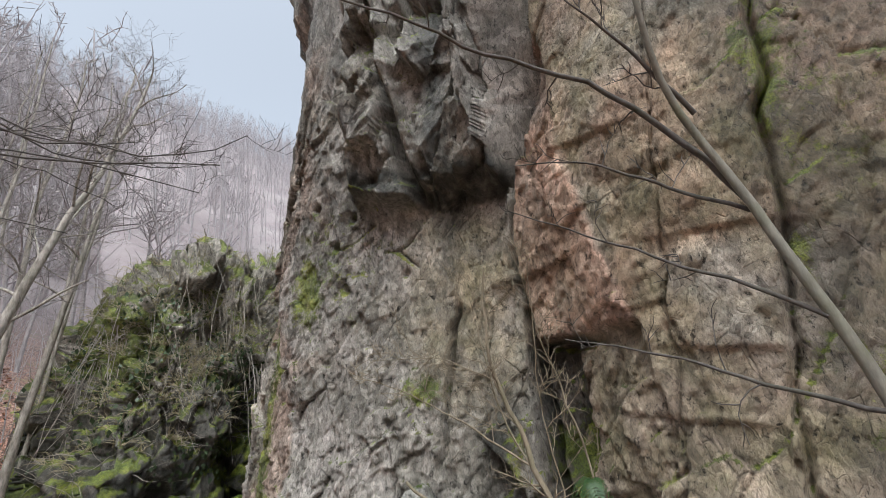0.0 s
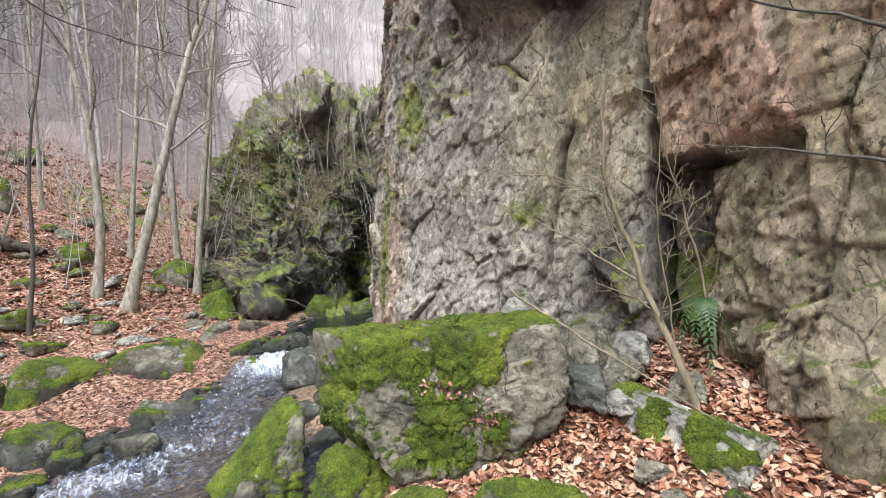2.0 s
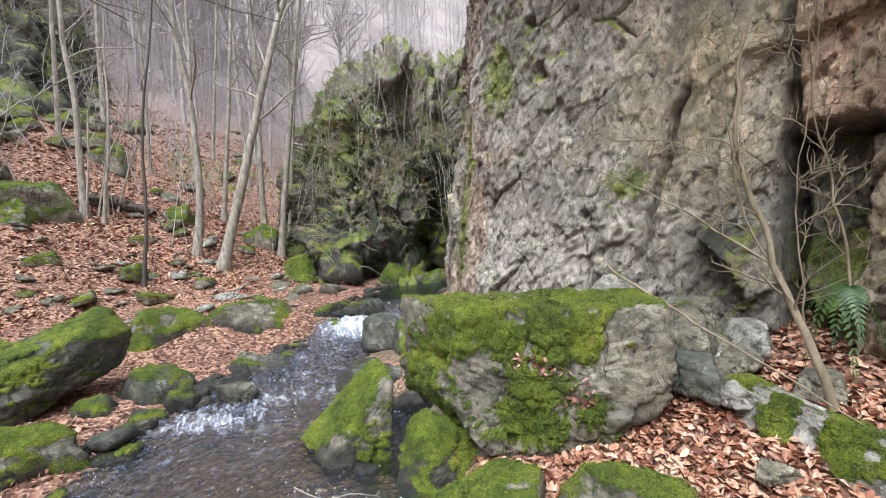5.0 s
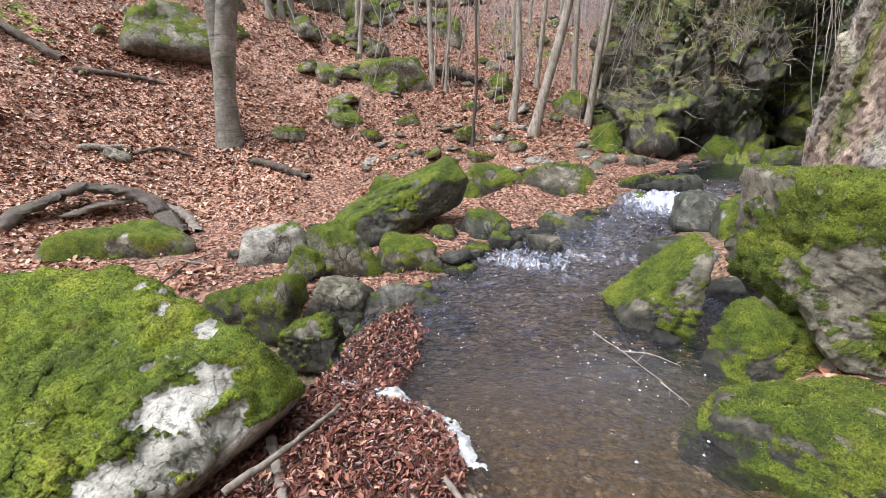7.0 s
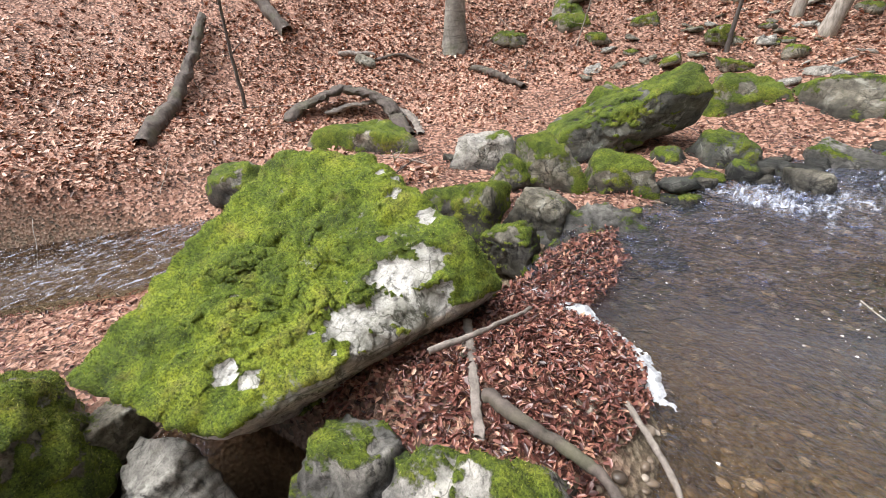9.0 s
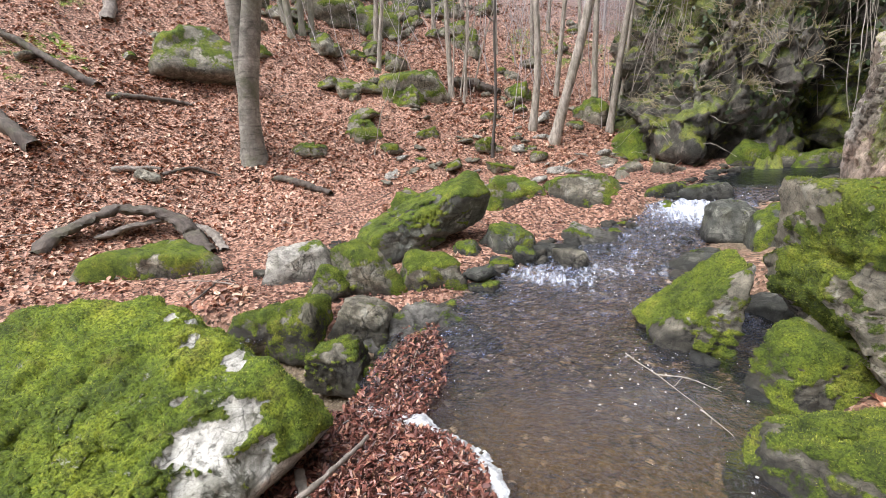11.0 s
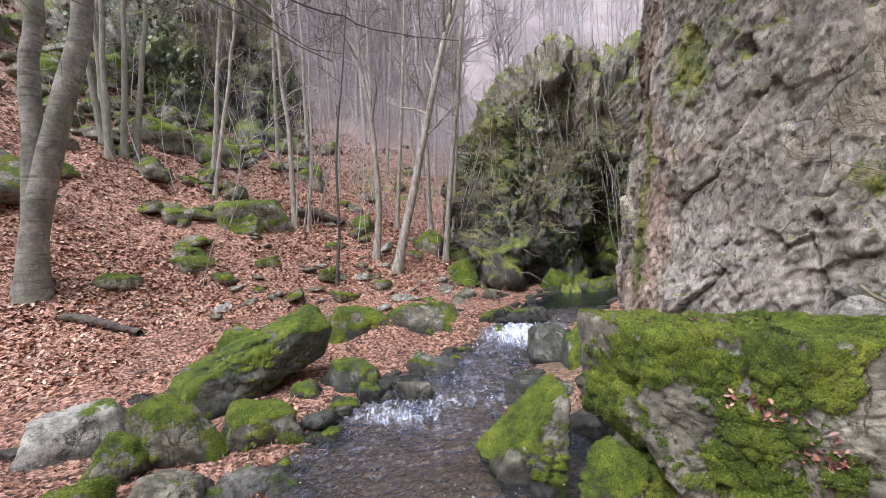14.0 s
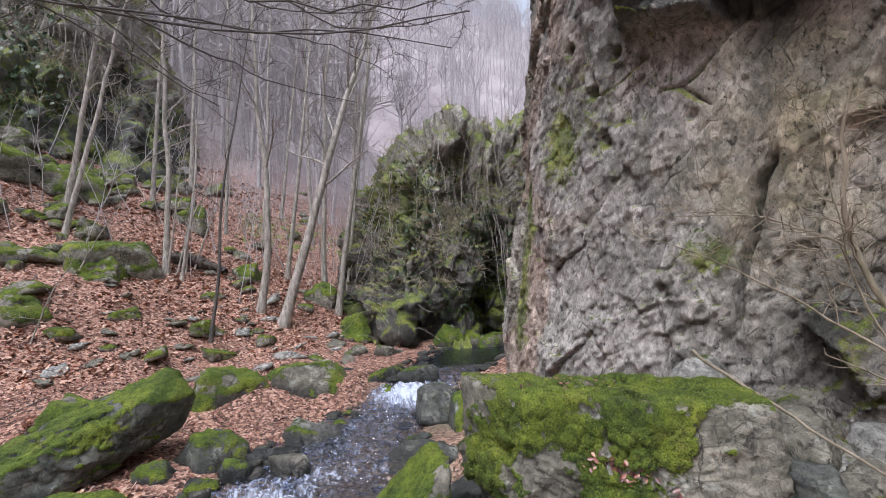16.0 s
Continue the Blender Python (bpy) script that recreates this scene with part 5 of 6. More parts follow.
tree("thin grey tree leaning from the foot of the red rock face", [(2.45, -0.42, 0.75), (2.30, -0.32, 1.76), (2.27, -0.25, 2.11), (2.28, -0.18, 2.5), (2.2, -0.09, 2.94), (1.97, -0.08, 3.43), (1.7, 0.0, 4.6)],
     0.025, 140, BARK_GREEN, 0, .9, 0.5, 1)
for k, (r, pts) in enumerate([
        (.017, [(2.28, -0.18, 2.5), (2.24, -0.04, 2.85), (2.08, 0.22, 3.23), (1.78, 0.62, 3.54), (1.23, 1.04, 3.81)]),
        (.010, [(2.29, -0.17, 2.47), (2.31, 0.05, 2.67), (2.23, 0.36, 2.94), (2.13, 0.74, 3.05)]),
        (.010, [(2.27, -0.27, 2.02), (2.41, 0.06, 2.3), (2.47, 0.45, 2.58), (2.27, 0.9, 2.88)]),
        (.010, [(2.30, -0.34, 1.70), (2.37, -0.08, 1.79), (2.43, 0.19, 1.93), (2.52, 0.83, 2.14)]),
        (.012, [(2.21, -0.11, 2.93), (2.02, -0.0, 3.2), (1.76, 0.16, 3.46)])]):
    branch("thin dark bare branch reaching out over the bank", pts, r, 150 + k, BARK_DARK, 5, 0.4, 1)
for k, (r, pts) in enumerate([
        (.022, [(-5.3, 6.9, 5.6), (-3.6, 5.3, 4.75), (-2.48, 4.39, 4.32), (-1.52, 4.58, 4.2), (-0.75, 4.55, 4.23), (0.07, 4.46, 4.17), (1.12, 4.22, 4.4), (1.8, 3.94, 4.48)]),
        (.018, [(-5.3, 6.9, 5.4), (-3.7, 5.2, 4.6), (-2.5, 4.42, 4.25), (-1.69, 4.52, 4.18), (-1.12, 4.65, 3.85), (-0.5, 4.8, 3.57)]),
        (.018, [(-5.2, 6.95, 5.9), (-3.4, 5.0, 4.6), (-2.0, 4.41, 4.15), (-0.43, 4.62, 4.26), (0.72, 4.53, 4.42), (1.76, 4.34, 4.31)]),
        (.014, [(-3.0, 4.6, 4.5), (-0.9, 3.9, 4.25), (-0.05, 3.69, 4.06), (0.52, 3.68, 4.08), (1.2, 3.39, 4.0), (1.68, 3.03, 4.3)])]):
    branch("dark bare beech branch hanging over the stream", pts, r, 160 + k, BARK_DARK, 9, 1.5, 1)
for k, (r, pts) in enumerate([
        (.012, [(-1.56, 4.41, 4.45), (-1.36, 4.5, 4.26), (-0.87, 4.64, 4.1), (-0.35, 4.71, 3.97), (0.07, 4.71, 3.82), (0.79, 4.63, 3.71)]),
        (.010, [(-1.68, 4.42, 4.34), (-1.48, 4.5, 4.19), (-1.21, 4.58, 4.02), (-0.97, 4.65, 3.83), (-0.74, 4.69, 3.66), (-0.37, 4.69, 3.6)]),
        (.010, [(-0.52, 4.52, 4.74), (-0.13, 4.6, 4.54), (0.29, 4.53, 4.5), (0.77, 4.38, 4.53), (1.13, 4.17, 4.6)]),
        (.010, [(-0.13, 4.56, 4.74), (0.29, 4.58, 4.57), (0.62, 4.57, 4.41), (1.06, 4.39, 4.43), (1.53, 4.16, 4.44), (1.77, 3.93, 4.48)]),
        (.011, [(-1.2, 4.51, 4.5), (-0.87, 4.64, 4.28), (-0.39, 4.61, 4.32), (0.07, 4.58, 4.26), (0.5, 4.5, 4.22), (1.06, 4.45, 4.0)]),
        (.009, [(-2.24, 4.28, 4.09), (-2.03, 4.4, 3.89), (-1.86, 4.34, 3.98), (-1.61, 4.26, 4.16)]),
        (.008, [(-0.03, 4.58, 4.72), (0.51, 4.57, 4.58), (1.0, 4.39, 4.6), (1.39, 4.3, 4.44), (1.57, 4.12, 4.48)])]):
    branch("thin dark drooping beech branch over the stream", pts, r, 360 + k, BARK_DARK, 8, 0.8, 1)
SHRUB = [(.026, [(3.12, 1.22, 0.62), (3.09, 1.47, 1.36), (2.97, 1.69, 2.04), (2.93, 1.58, 2.84)]), (.008, [(3.1, 1.4, 1.15), (3.02, 1.64, 1.66), (2.78, 1.68, 2.74)]),
         (.010, [(3.62, 1.30, 0.85), (3.6, 1.33, 1.33), (3.4, 1.46, 2.28), (3.07, 1.41, 3.02)]), (.007, [(3.45, 1.5, 0.85), (3.3, 1.5, 1.8), (3.2, 1.35, 2.9)]),
         (.008, [(3.08, 1.5, 1.4), (2.85, 1.9, 1.75), (2.6, 2.4, 2.05), (2.45, 2.7, 2.2)]), (.006, [(2.98, 1.68, 2.0), (2.75, 1.95, 2.2), (2.45, 2.4, 2.25)])]
for k, (r, pts) in enumerate(SHRUB):
    branch("thin pale shrub stem at the foot of the cliff", pts, r, 170 + k, BARK_STEM, 10, 0.6, 1, name="shrub_stem", category="shrub")
for k, pts in enumerate([[gl(-4.75, 13.2, .1), (-3.0, 13.2, 5.4), (-1.2, 13.2, 6.8)], [gl(-3.69, 10.25, .05), (-3.2, 10.25, 3.1), (-2.74, 10.25, 4.05)], [gl(-3.44, 8.27, .03), (-3.3, 8.4, 1.7), (-2.9, 8.6, 2.6)]]):
    branch("thin bare pole leaning out of the slope", pts, .022 if k < 1 else .013, 185 + k, BARK_PALE, 5, .7, 1, name="leaning_pole", category="stick")
branch("dry fallen pole propped across the rocks", [(2.86, 2.55, 1.33), (2.82, 2.1, 1.14), (2.86, 1.55, 0.9), (2.92, 1.02, 0.66)], .012, 180, BARK_STEM, 0, name="fallen_pole", category="stick")


# ---------------------------------------------------------------- dead wood
def log_thing(label, points, radius, seed, bark, name="fallen_log", flat=1.0, end=0.6):
    base = np.array(points[0], float)
    ln = smooth_line(np.array(points, float) - base, 46)
    ln[1:-1] += np.stack([fbm(ln[1:-1] * 4 + seed, 3, seed + k) for k in (5, 6, 7)], 1) * radius * 0.5
    v, f = tube(ln, radius * np.linspace(1, end, 46) * (1 + 0.2 * fbm(ln * 2.5 + seed, 3, seed)), 18)
    mid = np.repeat(ln, 18, axis=0)
    v = mid + (v - mid) * (1, 1, flat) + np.stack([fbm(v * (30, 30, 30), 3, seed + k) for k in (1, 2, 3)], 1) * radius * 0.35
    ridge = ridged(v * (18, 18, 6), 2, seed + 2) * radius * 0.10
    v[:, 2] += ridge
    ob = solid(name, v, f, bark)
    ob.location = base
    return tagged(ob, label, "dead wood")


WOOD_GREY = make_bark("weathered_wood", (0.09, 0.075, 0.065), (0.30, 0.26, 0.23), 0.1)
WOOD_DARK = make_bark("rotten_dark_wood", (0.035, 0.028, 0.025), (0.13, 0.105, 0.09), 0.35)


log_thing("dark rotting log among the leaves on the slope", [gl(-2.4, 11.75, .12), gl(-1.9, 11.7, .14), gl(-1.35, 11.6, .10)], 0.14, 201, WOOD_DARK)
log_thing("mossy dead branch slanting down the bank", [gl(-6.4, 1.9, .02), gl(-7.3, 2.9, .12), gl(-8.4, 4.1, .25)], 0.11, 202, WOOD_DARK)
log_thing("arched slab of peeled dark bark on the leaves", [gl(-5.95, 3.75, .0), gl(-5.95, 4.2, .16), gl(-5.75, 4.7, .30), gl(-5.3, 4.95, .32), gl(-4.8, 4.85, .22), gl(-4.35, 4.6, .02)], 0.13, 203, WOOD_DARK, flat=0.38, end=0.9)
log_thing("split grey bark strip on the leaves", [gl(-5.8, 4.35, .03), gl(-5.3, 5.0, .22), gl(-4.7, 5.05, .14), gl(-4.25, 4.75, .03)], 0.09, 204, WOOD_GREY, flat=0.4)
log_thing("thick fallen trunk with moss lying down the slope", [gl(-7.6, 5.15, .06), gl(-8.7, 5.25, .12), gl(-9.6, 5.1, .15), gl(-10.6, 5.0, .15)], 0.11, 212, WOOD_DARK, end=0.9)
log_thing("mossy fallen pole on the leaves", [gl(-8.0, 6.75, .04), gl(-8.65, 6.65, .08), gl(-9.6, 6.5, .08)], 0.075, 213, WOOD_DARK, end=0.8)
log_thing("dark rotten branch half buried in leaves", [gl(-7.85, 6.75, .03), gl(-7.45, 7.2, .06), gl(-6.9, 7.65, .03)], 0.05, 214, WOOD_DARK)
log_thing("dark rotten branch half buried in leaves", [gl(-6.2, 5.9, .02), gl(-5.9, 6.3, .05), gl(-5.6, 6.5, .02)], 0.035, 215, WOOD_DARK)
log_thing("grey broken branch on the leaves", [gl(-6.9, 5.7, .02), gl(-6.5, 5.9, .05), gl(-6.3, 6.0, .02)], 0.05, 216, WOOD_GREY)
branch("thin dark sapling bending over the leaf litter", [(-6.82, 3.6, 0.5), (-6.68, 3.53, 1.5), (-6.52, 3.48, 2.08), (-6.33, 3.37, 2.71), (-6.05, 3.16, 3.25)], .03, 217, BARK_DARK, 5, 0.6, 1, name="sapling", category="sapling")
log_thing("short dark rotten board on the leaves", [gl(-4.75, 6.8, .04), gl(-4.2, 6.75, .07), gl(-3.65, 6.7, .05)], 0.075, 205, WOOD_DARK)
log_thing("long mossy trunk lying up the slope", [gl(-9.0, 8.2, .05), gl(-9.8, 9.5, .12), gl(-10.8, 11.0, .12)], 0.13, 206, WOOD_GREY)
log_thing("weathered grey board wedged in the leaf dam", [(-1.12, 1.52, .17), (-0.86, 1.2, .22), (-0.66, 0.95, .20)], 0.024, 207, WOOD_GREY, flat=0.6, end=0.9)
log_thing("pale crooked driftwood stick across the leaf dam", [(-1.06, 1.15, .26), (-0.93, 1.33, .29), (-0.89, 1.5, .27), (-0.86, 1.72, .22)], 0.016, 208, WOOD_GREY)
log_thing("long pale stick edging the leaf dam", [(-0.35, 1.52, .11), (-0.20, 1.36, .14), (-0.06, 1.22, .13), (0.02, 1.1, .1)], 0.015, 209, WOOD_GREY)
log_thing("knotty root in the leaf dam", [(-0.72, 1.10, .24), (-0.55, 1.05, .25), (-0.40, 1.07, .22), (-0.24, 1.04, .23), (-0.12, .94, .22), (-0.04, .8, .16)], 0.028, 210, WOOD_DARK)
log_thing("mossy stub of wood in the leaf dam", [(-1.02, 1.38, .15), (-0.93, 1.25, .20)], 0.035, 211, WOOD_DARK)
rng_ = random.Random(77)
for k in range(46):
    x, y = rng_.uniform(-9, 0.5), rng_.uniform(3.0, 13.0)
    if ground_parts(np.array([x]), np.array([y]))[1][0] < 0.35:
        continue
    a, ln = rng_.uniform(0, 6.28), rng_.uniform(0.3, 1.1)
    dx, dy = math.cos(a) * ln / 2, math.sin(a) * ln / 2
    branch("dead twig lying on the leaf litter", [gl(x - dx, y - dy), gl(x, y, .05), gl(x + dx, y + dy)], rng_.uniform(.004, .012), 220 + k, rng_.choice([WOOD_GREY, BARK_DARK]), 2, .25, 0, name="twig", category="twig")
for k, pts in enumerate([[(0.48, 2.98, .015), (0.65, 2.70, .02), (0.80, 2.44, .015)], [(0.62, 2.75, .015), (0.80, 2.70, .04), (0.95, 2.62, .01)], [(-0.92, 2.45, .01), (-0.94, 2.62, .06), (-0.93, 2.72, .1)],
                         [(0.79, 2.44, .01), (0.88, 2.25, .015)], [(-2.0, 2.0, .78), (-1.85, 1.85, .88)], [gl(-6.0, 0.4), gl(-6.8, .9, .1)], [gl(-5.7, 1.7), gl(-6.1, 2.1, .1)]]):
    branch("bleached twig caught at the water's edge", pts, .005, 290 + k, BARK_PALE, 2, .15, 0, name="twig", category="twig")


# ---------------------------------------------------------------- ice rim along the leaf dam
def ice_rim():
    ln = smooth_line([(-1.10, 2.16, 0.0), (-0.92, 2.12, 0), (-0.75, 2.06, 0), (-0.52, 1.96, 0), (-0.36, 1.86, 0), (-0.26, 1.74, 0), (-0.18, 1.6, 0)], 190)
    t = np.gradient(ln, axis=0)
    t /= np.linalg.norm(t, axis=1, keepdims=True)
    side = np.stack([-t[:, 1], t[:, 0], 0 * t[:, 0]], 1)
    u = np.linspace(-1, 1, 23)
    half = 0.07 + 0.06 * bump(np.linspace(0, 1, 190), 0.12, 0.2)
    v = (ln[:, None] + side[:, None] * (u[None, :, None] * half[:, None, None])).reshape(-1, 3)
    edge = 0.85 - np.abs(np.tile(u, 190)) ** 1.5 + 1.7 * fbm(v * 10, 4, 301) + 0.25 * fbm(v * 40, 2, 302)
    v[:, 2] = 0.022 + 0.035 * np.clip(edge - 0.25, -0.5, 0.8) + 0.012 * fbm(v * 22, 3, 303)
    f = grid_faces(190, 23)
    f = f[(edge[f] > 0.25).all(1)]
    used = np.unique(f)
    back_ = np.zeros(len(v), int)
    back_[used] = np.arange(len(used))
    v, f = v[used], back_[f]
    m, n, l, b = material("crusted_ice")
    t = tex_noise(n, l, 22, 6, 0.7, coords(n))
    l.new(ramp(n, l, t, (0.35, (0.20, 0.21, 0.23)), (0.6, (0.60, 0.62, 0.65))), b.inputs["Base Color"])
    b.inputs["Roughness"].default_value = 0.35
    relief(n, l, t, 0.6, 0.01, b)
    tagged(solid("ice_rim", v, f, m), "white crust of ice along the edge of the leaf dam", "ice")


ice_rim()


# ---------------------------------------------------------------- pebbles in the bed
def pebbles():
    rng = np.random.default_rng(91)
    ball = unit_ball(2)
    vs, fs, at = [], [], 0
    y = rng.uniform(0.9, 7.5, 2600)
    cx, w = np.interp(y, STREAM_Y, STREAM_X), np.interp(y, STREAM_Y, STREAM_W) + 0.25
    x = cx + w * rng.uniform(-1, 1, 2600)
    z = ground_parts(x, y)[0]
    for k in range(2600):
        s_ = rng.uniform(0.008, 0.030) * (1.5 if rng.random() < 0.12 else 1.0)
        v = ball[0] * (s_ * rng.uniform(.8, 1.4), s_ * rng.uniform(.7, 1.1), s_ * rng.uniform(.35, .7))
        a = rng.uniform(0, 6.28)
        v = np.stack([v[:, 0] * math.cos(a) - v[:, 1] * math.sin(a), v[:, 0] * math.sin(a) + v[:, 1] * math.cos(a), v[:, 2]], 1)
        vs.append(v + (x[k], y[k], z[k] + 0.004))
        fs.append(ball[1] + at)
        at += len(v)
    m, n, l, b = material("wet_pebble")
    g = n.new("ShaderNodeNewGeometry")
    l.new(ramp(n, l, g.outputs["Random Per Island"], (0.0, (0.05, 0.036, 0.026)), (0.5, (0.16, 0.12, 0.085)), (0.85, (0.30, 0.245, 0.19)), (1.0, (0.48, 0.43, 0.37))), b.inputs["Base Color"])
    b.inputs["Roughness"].default_value = 0.4
    tagged(solid("pebbles", np.concatenate(vs), np.concatenate(fs), m), "small wet pebbles on the stream bed", "pebbles", kind="stuff")


pebbles()


def specks():
    rng = np.random.default_rng(17)
    vs, fs, at = [], [], 0
    a = np.linspace(0, 2 * np.pi, 8)[:-1]
    for k in range(52):
        near = k < 36
        y = rng.normal(2.5, 0.32) if near else rng.uniform(1.3, 3.2)
        x = 1.35 - 0.3 * y + rng.normal(0.05, 0.16) if near else np.interp(y, STREAM_Y, STREAM_X) + rng.uniform(-0.8, 0.8) * np.interp(y, STREAM_Y, STREAM_W)
        r = rng.uniform(0.003, 0.009) * (1 + 0.3 * np.sin(3 * a + rng.uniform(0, 6)))
        ring = np.stack([x + r * np.cos(a), y + r * np.sin(a), np.full(7, 0.011)], 1)
        vs += [ring, [[x, y, 0.017]]]
        fs.append(np.stack([at + np.arange(7), at + (np.arange(7) + 1) % 7, np.full(7, at + 7)], 1))
        at += 8
    tagged(solid("foam_specks", np.concatenate(vs), np.concatenate(fs), plain("pale_froth", (0.62, 0.60, 0.56), 0.6)), "small pale froth flecks floating on the pool", "froth", kind="stuff")


specks()


# ---------------------------------------------------------------- fern
def fern(x, y, z):
    m, n, l, b = material("fern_green")
    l.new(ramp(n, l, tex_noise(n, l, 14, 4, 0.6, coords(n)), (0.3, (0.03, 0.075, 0.022)), (0.7, (0.075, 0.15, 0.045))), b.inputs["Base Color"])
    b.inputs["Roughness"].default_value = 0.5
    root = new("fern")
    root.location = (x, y, z)
    tagged(root, "green fern with long fronds at the cliff foot", "fern")
    rng = random.Random(5)
    for k in range(9):
        a = rng.uniform(1.6, 5.0)
        ln = rng.uniform(0.5, 0.8)
        d = np.array([math.cos(a), math.sin(a) * 0.9, 0])
        t = np.linspace(0, 1, 22)
        mid = d * (t * ln * 0.35)[:, None] + np.array([0, 0, 1]) * (ln * (0.35 * t - 0.75 * t * t * rng.uniform(0.9, 1.7)))[:, None]
        side = np.cross(d, (0, 0, 1))
        vs, fs = [], []
        for i in range(1, 22):
            w = 0.075 * math.sin(math.pi * min(1, 0.12 + 0.88 * t[i])) * (1.15 - t[i] * 0.5)
            for sgn in (-1, 1):
                o = len(vs)
                p0, fw = mid[i], (mid[i] - mid[i - 1]) * 0.42
                tip = p0 + side * sgn * w + fw * 0.9 - np.array([0, 0, w * 0.25])
                vs += [p0 - fw, p0 + side * sgn * w * 0.5 - fw * 0.7, tip, p0 + side * sgn * w * 0.5 + fw]
                fs.append((o, o + 1, o + 2, o + 3))
        solid("frond", np.array(vs), np.array(fs), m, root, smooth=False)


fern(3.56, 1.34, 1.24)


# ---------------------------------------------------------------- vines and dry growth on the crag
IVY = plain("ivy_green", (0.045, 0.075, 0.03), 0.5)
DRY_GRASS = make_bark("dry_grass", (0.20, 0.17, 0.10), (0.46, 0.40, 0.27), 0.25)


def growth(rock, seed, strands, grass, ivy, size=1.0):
    """Hanging strands, dry grass and ivy leaves on the faces of a crag that look to the stream."""
    rng = random.Random(seed)
    me = rock.data
    p, nv = np.zeros(len(me.vertices) * 3), np.zeros(len(me.vertices) * 3)
    me.vertices.foreach_get("co", p)
    me.vertex_normals.foreach_get("vector", nv)
    p, nv = p.reshape(-1, 3) + np.array(rock.location), nv.reshape(-1, 3)
    low, top = p[:, 2].min() + 2.0 * size, p[:, 2].max()
    rel = (p[:, 2] - low) / (top - low)
    front = (nv[:, 1] < 0.15) & (p[:, 2] > low)
    patch = fbm(p * 0.9 / size, 3, seed + 5)

    def pick(mask, count):
        spots = np.flatnonzero(mask)
        return [(p[k], nv[k]) for k in (spots[rng.randrange(len(spots))] for _ in range(count))]

    out = []
    for at, n3 in pick(front & (rel > 0.45), strands):
        ln = crooked(at + n3 * 0.06 * size, n3 * 0.25 + (rng.gauss(0, .12), 0, -1), rng.uniform(0.5, 2.4) * size, 8, rng, 0.07, -0.05)
        out.append(tube(ln, np.linspace(.011, .006, 9) * size, 3))
    for at, n3 in pick(front & (patch > -0.1), strands * 2):
        ln = crooked(at, n3 + (rng.gauss(0, .5), 0, rng.gauss(0.2, .5)), rng.uniform(0.3, 0.9) * size, 5, rng, 0.22, -0.08)
        out.append(tube(ln, np.linspace(.007, .003, 6) * size, 3))
    v, f = joined(out)
    tagged(solid("hanging_vines", v, f, BARK_PALE), "dry hanging vines and twigs on the crag", "vines", kind="stuff")
    out = []
    for at, n3 in pick(front & ((rel > 0.62) | (nv[:, 2] > 0.35)) & (rel > 0.15), grass):
        for _ in range(5):
            ln = crooked(at + np.array([rng.gauss(0, .05), rng.gauss(0, .05), 0]) * size, n3 + (rng.gauss(0, .5), rng.gauss(0, .3), 0.7), rng.uniform(0.14, 0.42) * size, 4, rng, 0.2, -0.28)
            out.append(tube(ln, np.linspace(.008, .002, 5) * size, 3))
    v, f = joined(out)
    tagged(solid("dry_grass", v, f, DRY_GRASS), "tufts of dry grass drooping from the ledges of the crag", "grass", kind="stuff")
    pts, faces = [], []
    for at, n3 in pick(front & (patch < -0.12) & (rel > 0.05) & (rel < 0.7), ivy):
        c = at + n3 * rng.uniform(0.02, 0.14) * size + np.array([rng.gauss(0, .06), 0, rng.gauss(0, .06)]) * size
        u = np.cross(n3 + np.array([rng.gauss(0, .4), rng.gauss(0, .4), rng.gauss(0, .4)]), (0.1, 0.2, 1.0))
        u /= max(np.linalg.norm(u), 1e-6)
        w = np.cross(u, n3) + n3 * rng.gauss(0, .4)
        r = rng.uniform(0.025, 0.055) * size
        o = len(pts)
        pts += [c - w * r, c + u * r * .8, c + w * r * 1.1 + n3 * r * .3, c - u * r * .8]
        faces.append((o, o + 1, o + 2, o + 3))
    tagged(solid("ivy", np.array(pts), np.array(faces), IVY, smooth=False), "dark green ivy leaves clinging to the crag", "ivy", kind="stuff")


growth(CRAG, 9, 260, 650, 1900)
growth(OUTCROP, 19, 90, 260, 1200, 1.6)


